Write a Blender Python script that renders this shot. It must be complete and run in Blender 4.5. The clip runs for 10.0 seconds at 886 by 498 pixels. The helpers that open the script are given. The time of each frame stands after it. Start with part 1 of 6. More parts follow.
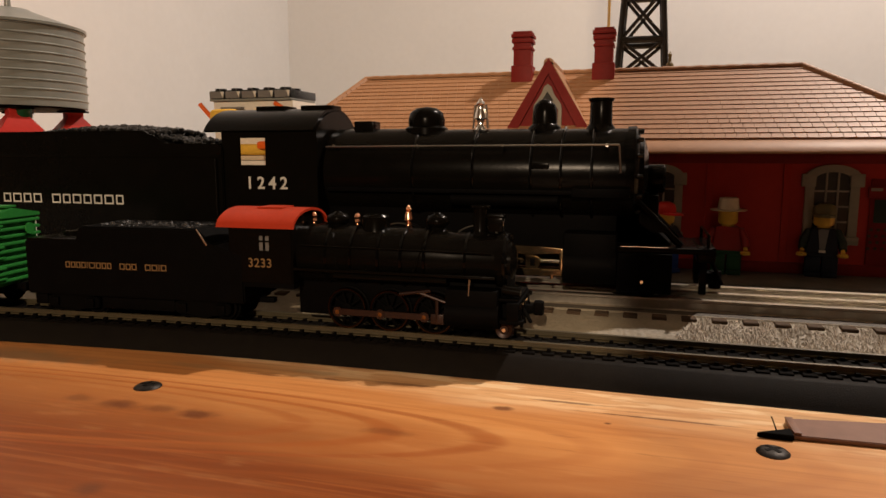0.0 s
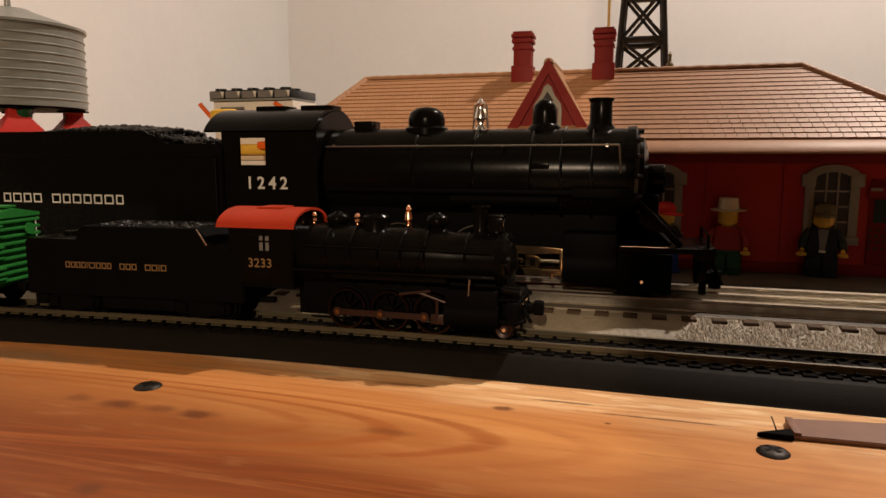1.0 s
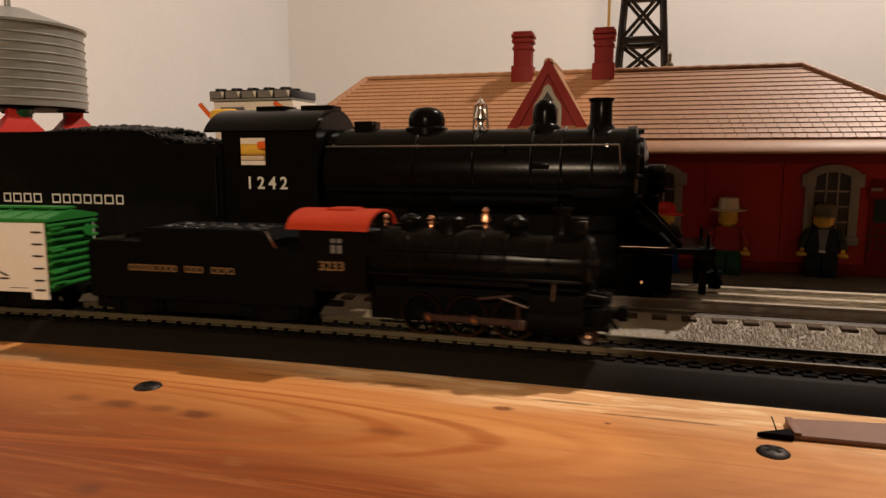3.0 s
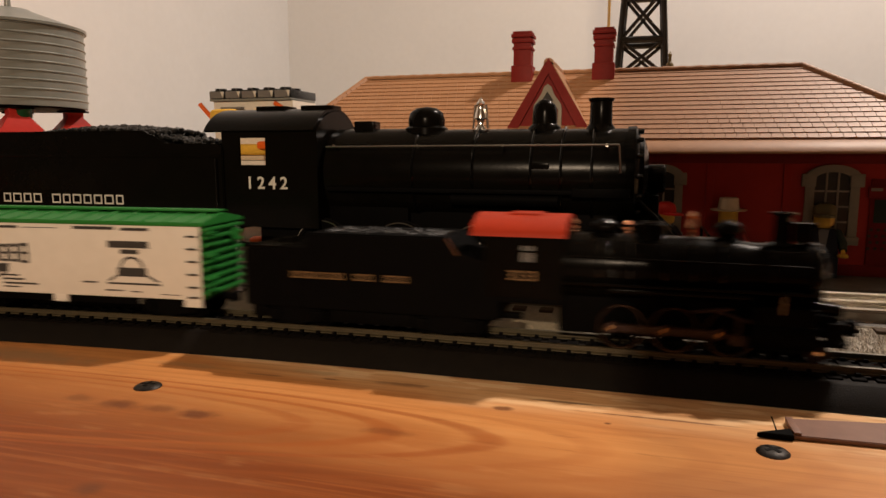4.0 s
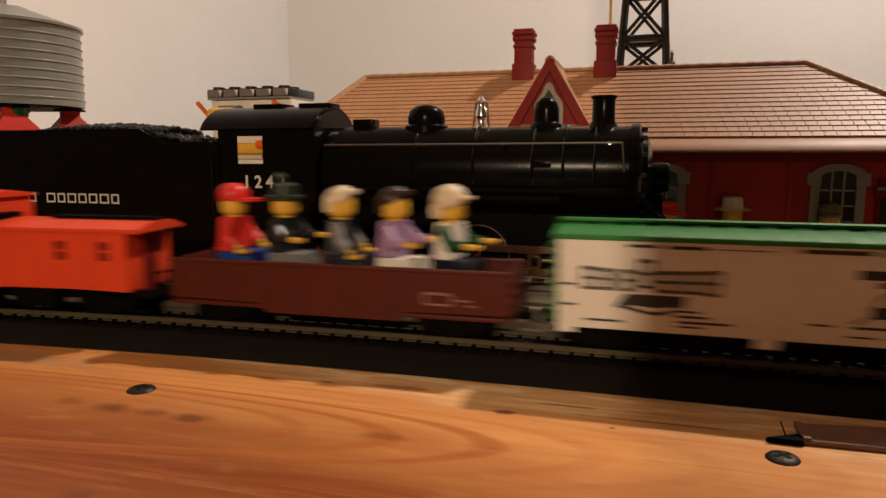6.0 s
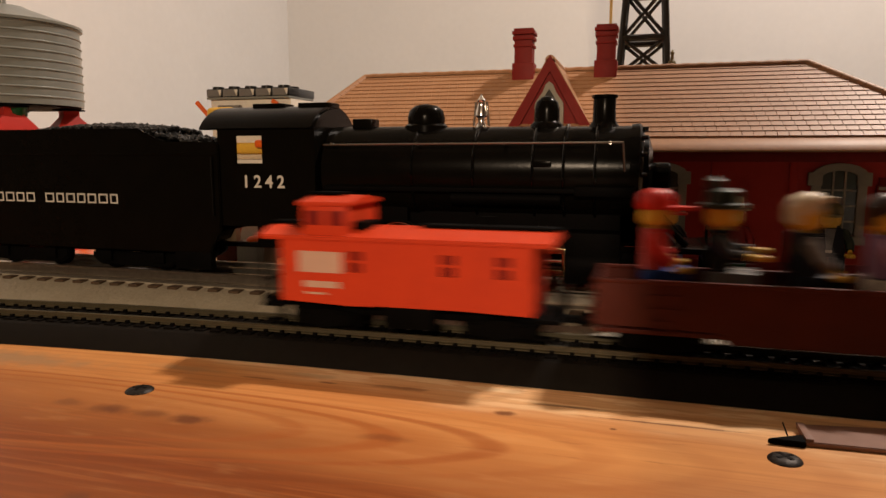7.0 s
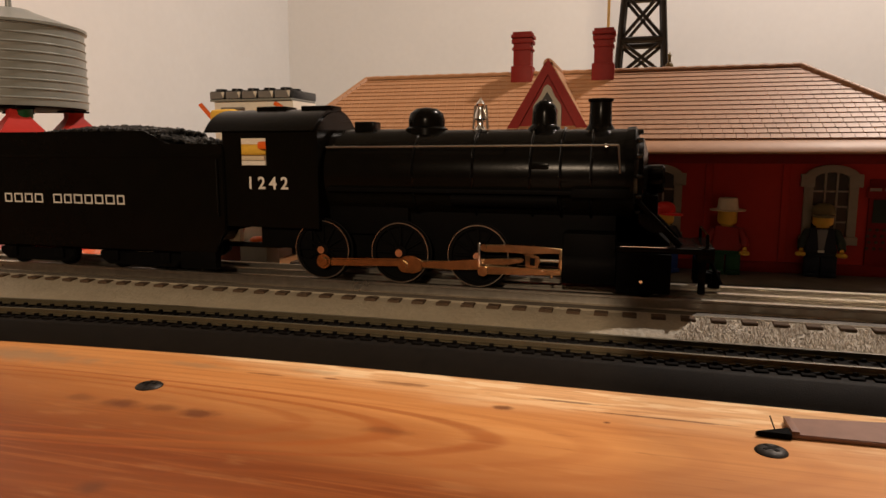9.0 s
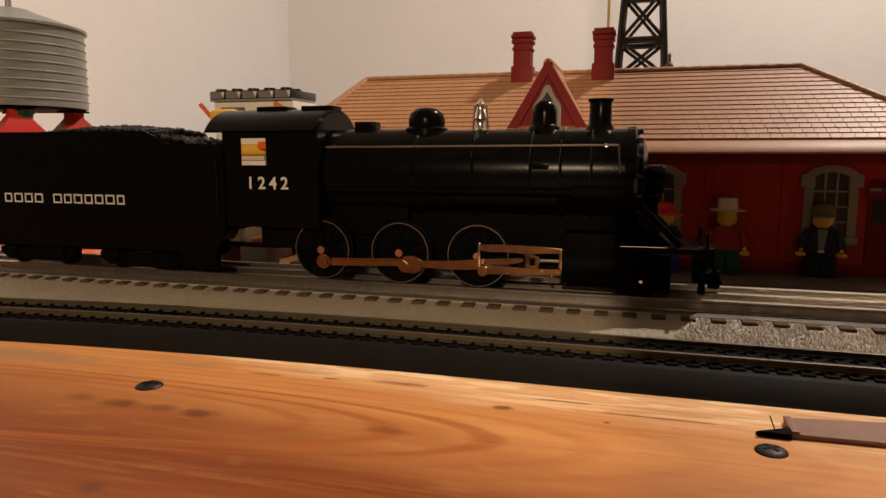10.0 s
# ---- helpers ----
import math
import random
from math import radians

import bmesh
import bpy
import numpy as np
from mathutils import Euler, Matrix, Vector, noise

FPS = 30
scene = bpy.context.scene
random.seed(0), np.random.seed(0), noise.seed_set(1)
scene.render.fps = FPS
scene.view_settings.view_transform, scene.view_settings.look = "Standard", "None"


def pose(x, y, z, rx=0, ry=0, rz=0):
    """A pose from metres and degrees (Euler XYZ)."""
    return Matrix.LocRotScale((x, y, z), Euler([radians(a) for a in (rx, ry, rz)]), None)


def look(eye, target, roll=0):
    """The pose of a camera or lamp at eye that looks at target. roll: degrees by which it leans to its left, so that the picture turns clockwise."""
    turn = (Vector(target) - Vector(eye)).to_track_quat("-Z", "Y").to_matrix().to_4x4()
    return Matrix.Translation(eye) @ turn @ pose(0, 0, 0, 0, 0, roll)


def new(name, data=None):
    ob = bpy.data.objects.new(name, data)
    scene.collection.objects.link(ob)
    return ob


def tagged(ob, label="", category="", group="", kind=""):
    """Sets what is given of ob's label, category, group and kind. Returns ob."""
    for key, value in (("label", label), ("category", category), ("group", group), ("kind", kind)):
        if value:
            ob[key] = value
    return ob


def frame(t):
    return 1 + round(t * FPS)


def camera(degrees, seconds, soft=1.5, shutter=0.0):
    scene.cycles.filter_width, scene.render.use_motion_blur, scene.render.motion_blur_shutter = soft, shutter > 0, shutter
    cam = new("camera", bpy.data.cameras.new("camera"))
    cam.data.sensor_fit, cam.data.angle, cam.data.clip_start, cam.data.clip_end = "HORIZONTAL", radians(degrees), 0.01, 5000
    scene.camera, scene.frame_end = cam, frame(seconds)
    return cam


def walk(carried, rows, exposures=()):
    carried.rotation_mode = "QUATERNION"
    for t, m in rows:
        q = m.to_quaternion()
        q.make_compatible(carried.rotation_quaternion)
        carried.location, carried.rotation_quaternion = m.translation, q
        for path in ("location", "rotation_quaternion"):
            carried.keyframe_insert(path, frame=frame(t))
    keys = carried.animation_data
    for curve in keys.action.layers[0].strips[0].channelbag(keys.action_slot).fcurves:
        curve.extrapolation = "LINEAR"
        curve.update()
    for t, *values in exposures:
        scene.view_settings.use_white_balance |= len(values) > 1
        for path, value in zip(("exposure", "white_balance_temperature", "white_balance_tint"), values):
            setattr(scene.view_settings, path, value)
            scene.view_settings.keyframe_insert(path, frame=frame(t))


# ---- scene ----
# ---------------------------------------------------------------- camera
cam = camera(66.3, 10.0, soft=1.5, shutter=1.0)
YAW, PITCH = math.atan(0.29), radians(8.1)
AHEAD = Vector((-math.sin(YAW) * math.cos(PITCH), math.cos(YAW) * math.cos(PITCH), -math.sin(PITCH)))
EYE = Vector((0, 0, 0.078))


def eye_row(t, push):
    eye = EYE + AHEAD * push
    return (t, look(eye, eye + AHEAD))


walk(cam, [eye_row(0, 0), eye_row(4.5, 0), eye_row(4.7, 0.001), eye_row(5.0, 0.0045), eye_row(5.5, 0.0042),
           eye_row(6.2, 0.0055), eye_row(7.0, 0.0062), eye_row(7.5, 0.0062), eye_row(8.0, 0.0018),
           eye_row(8.4, -0.001), eye_row(9.0, -0.001), eye_row(10.0, -0.001)])

# ---------------------------------------------------------------- light
world = bpy.data.worlds.new("world")
scene.world = world
world.use_nodes = True
world.node_tree.nodes["Background"].inputs[0].default_value = (1.0, 0.78, 0.55, 1)
world.node_tree.nodes["Background"].inputs[1].default_value = 0.02
scene.view_settings.exposure = 0.0


def lamp(name, kind, place, target, power, colour, size):
    data = bpy.data.lights.new(name, kind)
    data.energy, data.color = power, colour
    if kind == "AREA":
        data.shape, data.size = "DISK", size
    else:
        data.shadow_soft_size = size
    ob = new(name, data)
    ob.matrix_world = look(place, target)
    return ob


lamp("ceiling_lamp_light", "AREA", (0.70, 1.2, 1.62), (0.42, 0.85, 0.0), 43.0, (1.0, 0.84, 0.72), 0.06)
lamp("room_lamp_light", "AREA", (0.16, -1.75, 0.78), (0.0, 0.3, 0.05), 26.5, (1.0, 0.75, 0.52), 0.02)

# ---------------------------------------------------------------- materials
MM = 0.001


def material(name, colour, rough=0.5, metal=0.0, other=None, grain=400, bump=0.15, depth=0.0003, wear=0.15, coat=0.0, stretch=(1, 1, 1), spec=0.5):
    m = bpy.data.materials.new(name)
    m.use_nodes = True
    nt = m.node_tree
    b = nt.nodes["Principled BSDF"]
    b.inputs["Metallic"].default_value = metal
    b.inputs["Coat Weight"].default_value = coat
    b.inputs["Specular IOR Level"].default_value = spec
    co = nt.nodes.new("ShaderNodeTexCoord")
    mp = nt.nodes.new("ShaderNodeMapping")
    mp.inputs["Scale"].default_value = stretch
    nt.links.new(co.outputs["Object"], mp.inputs[0])
    fine, broad = nt.nodes.new("ShaderNodeTexNoise"), nt.nodes.new("ShaderNodeTexNoise")
    for n, s, d in ((fine, grain, 4), (broad, grain * 0.12, 3)):
        n.inputs["Scale"].default_value, n.inputs["Detail"].default_value = s, d
        nt.links.new(mp.outputs[0], n.inputs["Vector"])
    mix = nt.nodes.new("ShaderNodeMix")
    mix.data_type = "RGBA"
    other = other or tuple(min(1, c * (1 - wear)) for c in colour)
    mix.inputs[6].default_value, mix.inputs[7].default_value = (*colour, 1), (*other, 1)
    both = nt.nodes.new("ShaderNodeMath")
    both.operation = "MULTIPLY_ADD"
    nt.links.new(fine.outputs["Fac"], both.inputs[0])
    both.inputs[1].default_value = 0.5
    half = nt.nodes.new("ShaderNodeMath")
    half.operation = "MULTIPLY"
    half.inputs[1].default_value = 0.5
    nt.links.new(broad.outputs["Fac"], half.inputs[0])
    nt.links.new(half.outputs[0], both.inputs[2])
    ramp = nt.nodes.new("ShaderNodeMapRange")
    ramp.inputs[1].default_value, ramp.inputs[2].default_value = 0.32, 0.68
    nt.links.new(both.outputs[0], ramp.inputs[0])
    nt.links.new(ramp.outputs[0], mix.inputs[0])
    nt.links.new(mix.outputs[2], b.inputs["Base Color"])
    rr = nt.nodes.new("ShaderNodeMapRange")
    rr.inputs[3].default_value, rr.inputs[4].default_value = max(0.03, rough * 0.8), min(1, rough * 1.2)
    nt.links.new(broad.outputs["Fac"], rr.inputs[0])
    nt.links.new(rr.outputs[0], b.inputs["Roughness"])
    if bump:
        bp = nt.nodes.new("ShaderNodeBump")
        bp.inputs["Strength"].default_value, bp.inputs["Distance"].default_value = bump, depth
        nt.links.new(fine.outputs["Fac"], bp.inputs["Height"])
        nt.links.new(bp.outputs[0], b.inputs["Normal"])
    return m


def pine():
    """Oiled pine: bent growth lines, fine fibre, stains and worn patches, with shade painted in at the near left."""
    m = material("pine_wood", (0.64, 0.295, 0.096), 0.45, 0, (0.50, 0.195, 0.054), 40, 0.3, 0.0004, stretch=(0.3, 5, 5), spec=0.2)
    nt = m.node_tree
    b = nt.nodes["Principled BSDF"]
    co = nt.nodes.new("ShaderNodeTexCoord")

    def blend(fac, colour, over):
        mix = nt.nodes.new("ShaderNodeMix")
        mix.data_type = "RGBA"
        nt.links.new(fac, mix.inputs[0])
        nt.links.new(over, mix.inputs[6])
        mix.inputs[7].default_value = (*colour, 1)
        return mix.outputs[2]

    def ranged(value, lo, hi, out0, out1):
        r = nt.nodes.new("ShaderNodeMapRange")
        r.interpolation_type = "SMOOTHSTEP"
        for k, v in zip((1, 2, 3, 4), (lo, hi, out0, out1)):
            r.inputs[k].default_value = v
        nt.links.new(value, r.inputs[0])
        return r.outputs[0]

    def mapped(scale, turn=0.0):
        mp = nt.nodes.new("ShaderNodeMapping")
        mp.inputs["Scale"].default_value, mp.inputs["Rotation"].default_value = scale, (0, 0, turn)
        nt.links.new(co.outputs["Object"], mp.inputs[0])
        return mp.outputs[0]
    base = b.inputs["Base Color"].links[0].from_socket
    # paler sapwood along the board's far edge; redder heartwood plus painted shade towards the near left
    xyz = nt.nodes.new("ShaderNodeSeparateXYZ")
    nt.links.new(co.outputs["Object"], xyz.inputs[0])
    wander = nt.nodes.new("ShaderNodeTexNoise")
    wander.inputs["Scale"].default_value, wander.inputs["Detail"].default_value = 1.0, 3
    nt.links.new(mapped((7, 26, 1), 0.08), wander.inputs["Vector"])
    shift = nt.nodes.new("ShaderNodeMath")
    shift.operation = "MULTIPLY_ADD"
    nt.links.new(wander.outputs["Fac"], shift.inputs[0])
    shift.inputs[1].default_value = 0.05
    # leans the tones so the painted shade grows leftwards, where the light falls off
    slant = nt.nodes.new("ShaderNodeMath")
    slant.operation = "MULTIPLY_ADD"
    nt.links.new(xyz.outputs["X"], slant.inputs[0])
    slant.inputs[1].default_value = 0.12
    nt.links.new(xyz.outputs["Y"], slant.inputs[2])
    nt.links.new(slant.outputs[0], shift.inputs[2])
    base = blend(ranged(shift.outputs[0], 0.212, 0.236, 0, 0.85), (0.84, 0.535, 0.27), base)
    # deep heartwood red that also carries the shade on the bench's near side
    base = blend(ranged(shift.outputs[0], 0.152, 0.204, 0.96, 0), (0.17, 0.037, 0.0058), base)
    # broad redder patches
    broad = nt.nodes.new("ShaderNodeTexNoise")
    broad.inputs["Scale"].default_value, broad.inputs["Detail"].default_value = 1.0, 2
    nt.links.new(mapped((2.2, 16, 16), 0.06), broad.inputs["Vector"])
    base = blend(ranged(broad.outputs["Fac"], 0.42, 0.68, 0, 0.3), (0.44, 0.155, 0.04), base)
    # cathedral growth rings: long nested ovals, bent by noise
    bend = nt.nodes.new("ShaderNodeTexNoise")
    bend.inputs["Scale"].default_value, bend.inputs["Detail"].default_value = 1.0, 3
    nt.links.new(mapped((7, 30, 1), 0.05), bend.inputs["Vector"])
    for cx, cy, ax, ay, tilt, warp, wave_count, lo, amount, colour in ((-0.23, 0.1585, 0.1535, 0.0223, 0.07, 0.09, 34.9, 0.1, 0.62, (0.30, 0.075, 0.015)), (-0.23, 0.1585, 0.1535, 0.0223, 0.07, 0.2, 11.6, 0.4, 0.3, (0.40, 0.13, 0.03)),
                                                                       (0.36, 0.19, 0.30, 0.03, 0.0, 0.35, 12.6, 0.6, 0.14, (0.38, 0.13, 0.032))):
        sub = nt.nodes.new("ShaderNodeVectorMath")
        sub.operation = "SUBTRACT"
        nt.links.new(co.outputs["Object"], sub.inputs[0])
        sub.inputs[1].default_value = (cx, cy, 0)
        spin = nt.nodes.new("ShaderNodeVectorRotate")
        spin.rotation_type = "Z_AXIS"
        spin.inputs["Angle"].default_value = -tilt
        nt.links.new(sub.outputs[0], spin.inputs["Vector"])
        mul = nt.nodes.new("ShaderNodeVectorMath")
        mul.operation = "MULTIPLY"
        nt.links.new(spin.outputs[0], mul.inputs[0])
        mul.inputs[1].default_value = (1 / ax, 1 / ay, 0)
        ln = nt.nodes.new("ShaderNodeVectorMath")
        ln.operation = "LENGTH"
        nt.links.new(mul.outputs[0], ln.inputs[0])
        ring = nt.nodes.new("ShaderNodeMath")
        ring.operation = "MULTIPLY_ADD"
        nt.links.new(bend.outputs["Fac"], ring.inputs[0])
        ring.inputs[1].default_value = warp
        nt.links.new(ln.outputs["Value"], ring.inputs[2])
        turn = nt.nodes.new("ShaderNodeMath")
        turn.operation = "MULTIPLY"
        turn.inputs[1].default_value = wave_count
        nt.links.new(ring.outputs[0], turn.inputs[0])
        sine = nt.nodes.new("ShaderNodeMath")
        sine.operation = "SINE"
        nt.links.new(turn.outputs[0], sine.inputs[0])
        fade = nt.nodes.new("ShaderNodeMath")
        fade.operation = "MULTIPLY"
        nt.links.new(ranged(sine.outputs[0], lo, 1.0, 0, amount), fade.inputs[0])
        nt.links.new(ranged(ln.outputs["Value"], 1.22, 1.5, 1, 0.25), fade.inputs[1])
        edge = nt.nodes.new("ShaderNodeMath")
        edge.operation = "MULTIPLY"
        nt.links.new(fade.outputs[0], edge.inputs[0])
        nt.links.new(ranged(ln.outputs["Value"], 0.75, 1.0, 0.2, 1), edge.inputs[1])
        base = blend(edge.outputs[0], colour, base)
    # fine fibre, pores and pale worn flecks
    for scale, lo, hi, amount, colour in (((16, 600, 1), 0.5, 0.7, 0.36, (0.38, 0.13, 0.035)), ((50, 300, 1), 0.64, 0.74, 0.3, (0.24, 0.075, 0.02)), ((40, 170, 1), 0.58, 0.72, 0.1, (0.74, 0.42, 0.17))):
        fib = nt.nodes.new("ShaderNodeTexNoise")
        fib.inputs["Scale"].default_value, fib.inputs["Detail"].default_value = 1.0, 3
        nt.links.new(mapped(scale, 0.03), fib.inputs["Vector"])
        base = blend(ranged(fib.outputs["Fac"], lo, hi, 0, amount), colour, base)
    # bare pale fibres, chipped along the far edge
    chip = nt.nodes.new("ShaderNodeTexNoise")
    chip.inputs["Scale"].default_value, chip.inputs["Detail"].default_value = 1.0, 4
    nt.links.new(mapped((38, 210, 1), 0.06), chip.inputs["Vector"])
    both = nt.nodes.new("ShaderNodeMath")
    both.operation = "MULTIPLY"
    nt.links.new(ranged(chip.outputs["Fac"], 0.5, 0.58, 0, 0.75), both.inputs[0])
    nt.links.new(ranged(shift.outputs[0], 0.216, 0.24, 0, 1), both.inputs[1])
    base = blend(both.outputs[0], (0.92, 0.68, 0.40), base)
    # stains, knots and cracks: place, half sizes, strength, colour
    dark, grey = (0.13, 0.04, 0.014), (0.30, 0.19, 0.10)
    rag = nt.nodes.new("ShaderNodeTexNoise")
    rag.inputs["Scale"].default_value, rag.inputs["Detail"].default_value = 160, 3
    nt.links.new(co.outputs["Object"], rag.inputs["Vector"])
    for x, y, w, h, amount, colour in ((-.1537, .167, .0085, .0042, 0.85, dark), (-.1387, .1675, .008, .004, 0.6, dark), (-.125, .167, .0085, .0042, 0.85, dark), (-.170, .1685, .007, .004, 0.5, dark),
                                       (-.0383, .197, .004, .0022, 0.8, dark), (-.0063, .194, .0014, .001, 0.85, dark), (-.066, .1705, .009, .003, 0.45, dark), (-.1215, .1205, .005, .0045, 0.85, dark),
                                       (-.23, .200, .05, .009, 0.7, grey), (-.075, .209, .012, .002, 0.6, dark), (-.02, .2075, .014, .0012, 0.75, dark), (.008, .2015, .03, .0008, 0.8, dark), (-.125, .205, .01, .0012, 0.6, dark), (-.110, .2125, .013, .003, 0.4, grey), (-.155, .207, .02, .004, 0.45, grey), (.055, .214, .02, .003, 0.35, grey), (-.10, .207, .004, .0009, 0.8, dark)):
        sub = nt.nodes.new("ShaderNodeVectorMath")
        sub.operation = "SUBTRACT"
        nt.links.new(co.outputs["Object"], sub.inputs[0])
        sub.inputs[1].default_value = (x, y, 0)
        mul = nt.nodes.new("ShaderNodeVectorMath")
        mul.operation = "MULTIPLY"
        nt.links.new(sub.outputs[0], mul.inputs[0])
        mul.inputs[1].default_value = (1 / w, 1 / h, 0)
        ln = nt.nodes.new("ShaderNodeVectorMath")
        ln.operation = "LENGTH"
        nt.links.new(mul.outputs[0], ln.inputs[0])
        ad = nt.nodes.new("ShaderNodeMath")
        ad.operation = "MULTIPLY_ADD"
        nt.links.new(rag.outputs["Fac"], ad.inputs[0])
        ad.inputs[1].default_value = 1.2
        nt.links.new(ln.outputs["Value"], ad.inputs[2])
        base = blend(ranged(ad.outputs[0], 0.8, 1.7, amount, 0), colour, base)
    nt.links.new(base, b.inputs["Base Color"])
    return m


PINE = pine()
WALL = material("painted_wall", (0.70, 0.70, 0.695), 0.75, grain=60, bump=0.06, wear=0.05)
CEIL = material("painted_ceiling", (0.78, 0.75, 0.70), 0.85, grain=40, bump=0.05, wear=0.05)
# for surfaces out of view: dark so that little light bounces onto the black trains
DARKWALL = material("dark_unseen_wall", (0.13, 0.09, 0.062), 0.6, grain=30, wear=0.3)
FLOORM = material("floor_boards", (0.08, 0.05, 0.03), 0.5, grain=30, wear=0.3)
BLACK = material("black_paint", (0.0026, 0.0022, 0.0016), 0.21, other=(0.0042, 0.0034, 0.0024), grain=900, bump=0.07, spec=0.055)
DULL = material("dull_black", (0.0016, 0.0014, 0.0013), 0.6, other=(0.0028, 0.0024, 0.0021), grain=1200, bump=0.2, spec=0.03)
COAL = material("coal", (0.006, 0.0057, 0.0053), 0.4, other=(0.016, 0.015, 0.0135), grain=500, bump=0.5, spec=0.25)
BED = material("black_roadbed", (0.0048, 0.0036, 0.0026), 0.6, other=(0.0105, 0.008, 0.0058), grain=2600, bump=0.35, depth=0.0003, spec=0.07)
TIE = material("tie_plastic", (0.0022, 0.0016, 0.0013), 0.6, other=(0.0038, 0.0028, 0.0022), grain=900, bump=0.3, spec=0.04)
RAILHO = material("brass_rail", (0.085, 0.068, 0.036), 0.5, 0.3, (0.055, 0.043, 0.022), 300, 0.1)
STEEL = material("steel_rail", (0.6, 0.55, 0.47), 0.3, 1.0, (0.4, 0.36, 0.3), 300, 0.08)
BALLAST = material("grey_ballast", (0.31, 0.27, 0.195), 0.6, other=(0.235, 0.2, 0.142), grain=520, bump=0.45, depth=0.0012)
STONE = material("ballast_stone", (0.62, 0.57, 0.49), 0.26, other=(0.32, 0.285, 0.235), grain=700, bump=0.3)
TOPBED = material("dark_track_top", (0.10, 0.085, 0.066), 0.6, other=(0.065, 0.055, 0.043), grain=500, bump=0.4, spec=0.2)
BANDM = material("glossy_band", (0.002, 0.0018, 0.0016), 0.12, grain=300, bump=0.0, spec=0.2)
BOLTM = material("worn_bolt", (0.02, 0.018, 0.015), 0.2, 0.4, bump=0.0)
HANDRAILM = material("dull_steel", (0.3, 0.28, 0.245), 0.35, 1.0, bump=0.0)
CABLEG = material("grey_cable", (0.2, 0.19, 0.17), 0.5, bump=0)
OTIE = material("brown_tie", (0.06, 0.037, 0.022), 0.7, other=(0.09, 0.06, 0.037), grain=500, bump=0.3, spec=0.12)
SHIRT = material("toy_dark_red", (0.26, 0.012, 0.008), 0.4, bump=0.02, spec=0.3)
PALEYELLOW = material("pale_yellow_paint", (0.72, 0.54, 0.22), 0.4, bump=0.02)
BRICKRED = material("red_plastic", (0.42, 0.026, 0.014), 0.5, other=(0.36, 0.021, 0.0115), grain=300, bump=0.08, spec=0.2)
CHIMNEY = material("chimney_red", (0.21, 0.013, 0.009), 0.55, other=(0.16, 0.01, 0.007), grain=400, bump=0.15, spec=0.15)
TILE = material("brown_roof_tile", (0.385, 0.2, 0.098), 0.5, other=(0.325, 0.16, 0.075), grain=300, bump=0.12, spec=0.3)
TRIMG = material("grey_trim", (0.29, 0.255, 0.195), 0.5, other=(0.24, 0.21, 0.16), grain=400, spec=0.3)
TANK = material("grey_tank", (0.205, 0.21, 0.19), 0.3, other=(0.165, 0.17, 0.15), grain=120, bump=0.05)
TANKRED = material("tank_red", (0.46, 0.024, 0.016), 0.35, grain=300, bump=0.05)
TOWERM = material("tower_black", (0.02, 0.02, 0.02), 0.45, grain=500, bump=0.1)
RIM = material("nickel_rim", (0.56, 0.5, 0.41), 0.28, 1.0, grain=300, bump=0.03)
DRIVERIM = material("dark_bronze_rim", (0.035, 0.026, 0.02), 0.16, 1.0, grain=300, bump=0.03)
SCREWM = material("dark_screw", (0.024, 0.019, 0.015), 0.5, 0.6, (0.014, 0.011, 0.009), 500, 0.5, 0.0006)
CHROME = material("bright_nickel", (0.8, 0.76, 0.7), 0.15, 1.0, grain=300, bump=0.03)
BRONZE = material("rod_metal", (0.46, 0.33, 0.19), 0.2, 1.0, (0.2, 0.14, 0.075), 260, 0.15)
RODRED = material("copper_rod", (0.03, 0.009, 0.005), 0.4, 0.4, (0.016, 0.006, 0.003), 400, 0.05)
COPPER = material("copper", (0.85, 0.42, 0.25), 0.22, 1.0, grain=300, bump=0.03)
REDROOF = material("loco_red", (0.40, 0.036, 0.012), 0.45, other=(0.34, 0.03, 0.010), grain=500, bump=0.05, spec=0.15)
GREEN = material("car_green", (0.021, 0.18, 0.029), 0.4, other=(0.016, 0.145, 0.023), grain=500, bump=0.06, spec=0.35)
WHITE = material("car_white", (0.72, 0.68, 0.60), 0.45, other=(0.66, 0.62, 0.54), grain=300, bump=0.05)
INK = material("black_print", (0.05, 0.046, 0.042), 0.7, bump=0, spec=0.15)
OXIDE = material("gondola_brown", (0.082, 0.0125, 0.0058), 0.5, other=(0.06, 0.009, 0.0045), grain=500, bump=0.1, spec=0.2)
CABRED = material("caboose_red", (0.62, 0.056, 0.016), 0.42, other=(0.55, 0.046, 0.014), grain=500, bump=0.06, spec=0.2)
PALE = material("pale_print", (0.62, 0.4, 0.3), 0.5, bump=0)
LETTER = material("white_print", (0.62, 0.59, 0.52), 0.5, bump=0)
GOLD = material("gold_print", (0.2, 0.115, 0.042), 0.5, bump=0)
YELLOW = material("toy_yellow", (0.72, 0.42, 0.05), 0.4, grain=300, bump=0.02, spec=0.3)
TOYRED = material("toy_red", (0.6, 0.025, 0.015), 0.4, bump=0.02, spec=0.3)
TOYWHITE = material("toy_white", (0.74, 0.68, 0.58), 0.4, bump=0.02, spec=0.3)
TOYBLUE = material("toy_blue", (0.01, 0.04, 0.2), 0.4, bump=0.02, spec=0.3)
TOYNAVY = material("toy_navy", (0.004, 0.006, 0.014), 0.4, bump=0.02, spec=0.3)
TOYGREEN = material("toy_green", (0.004, 0.05, 0.013), 0.4, bump=0.02, spec=0.3)
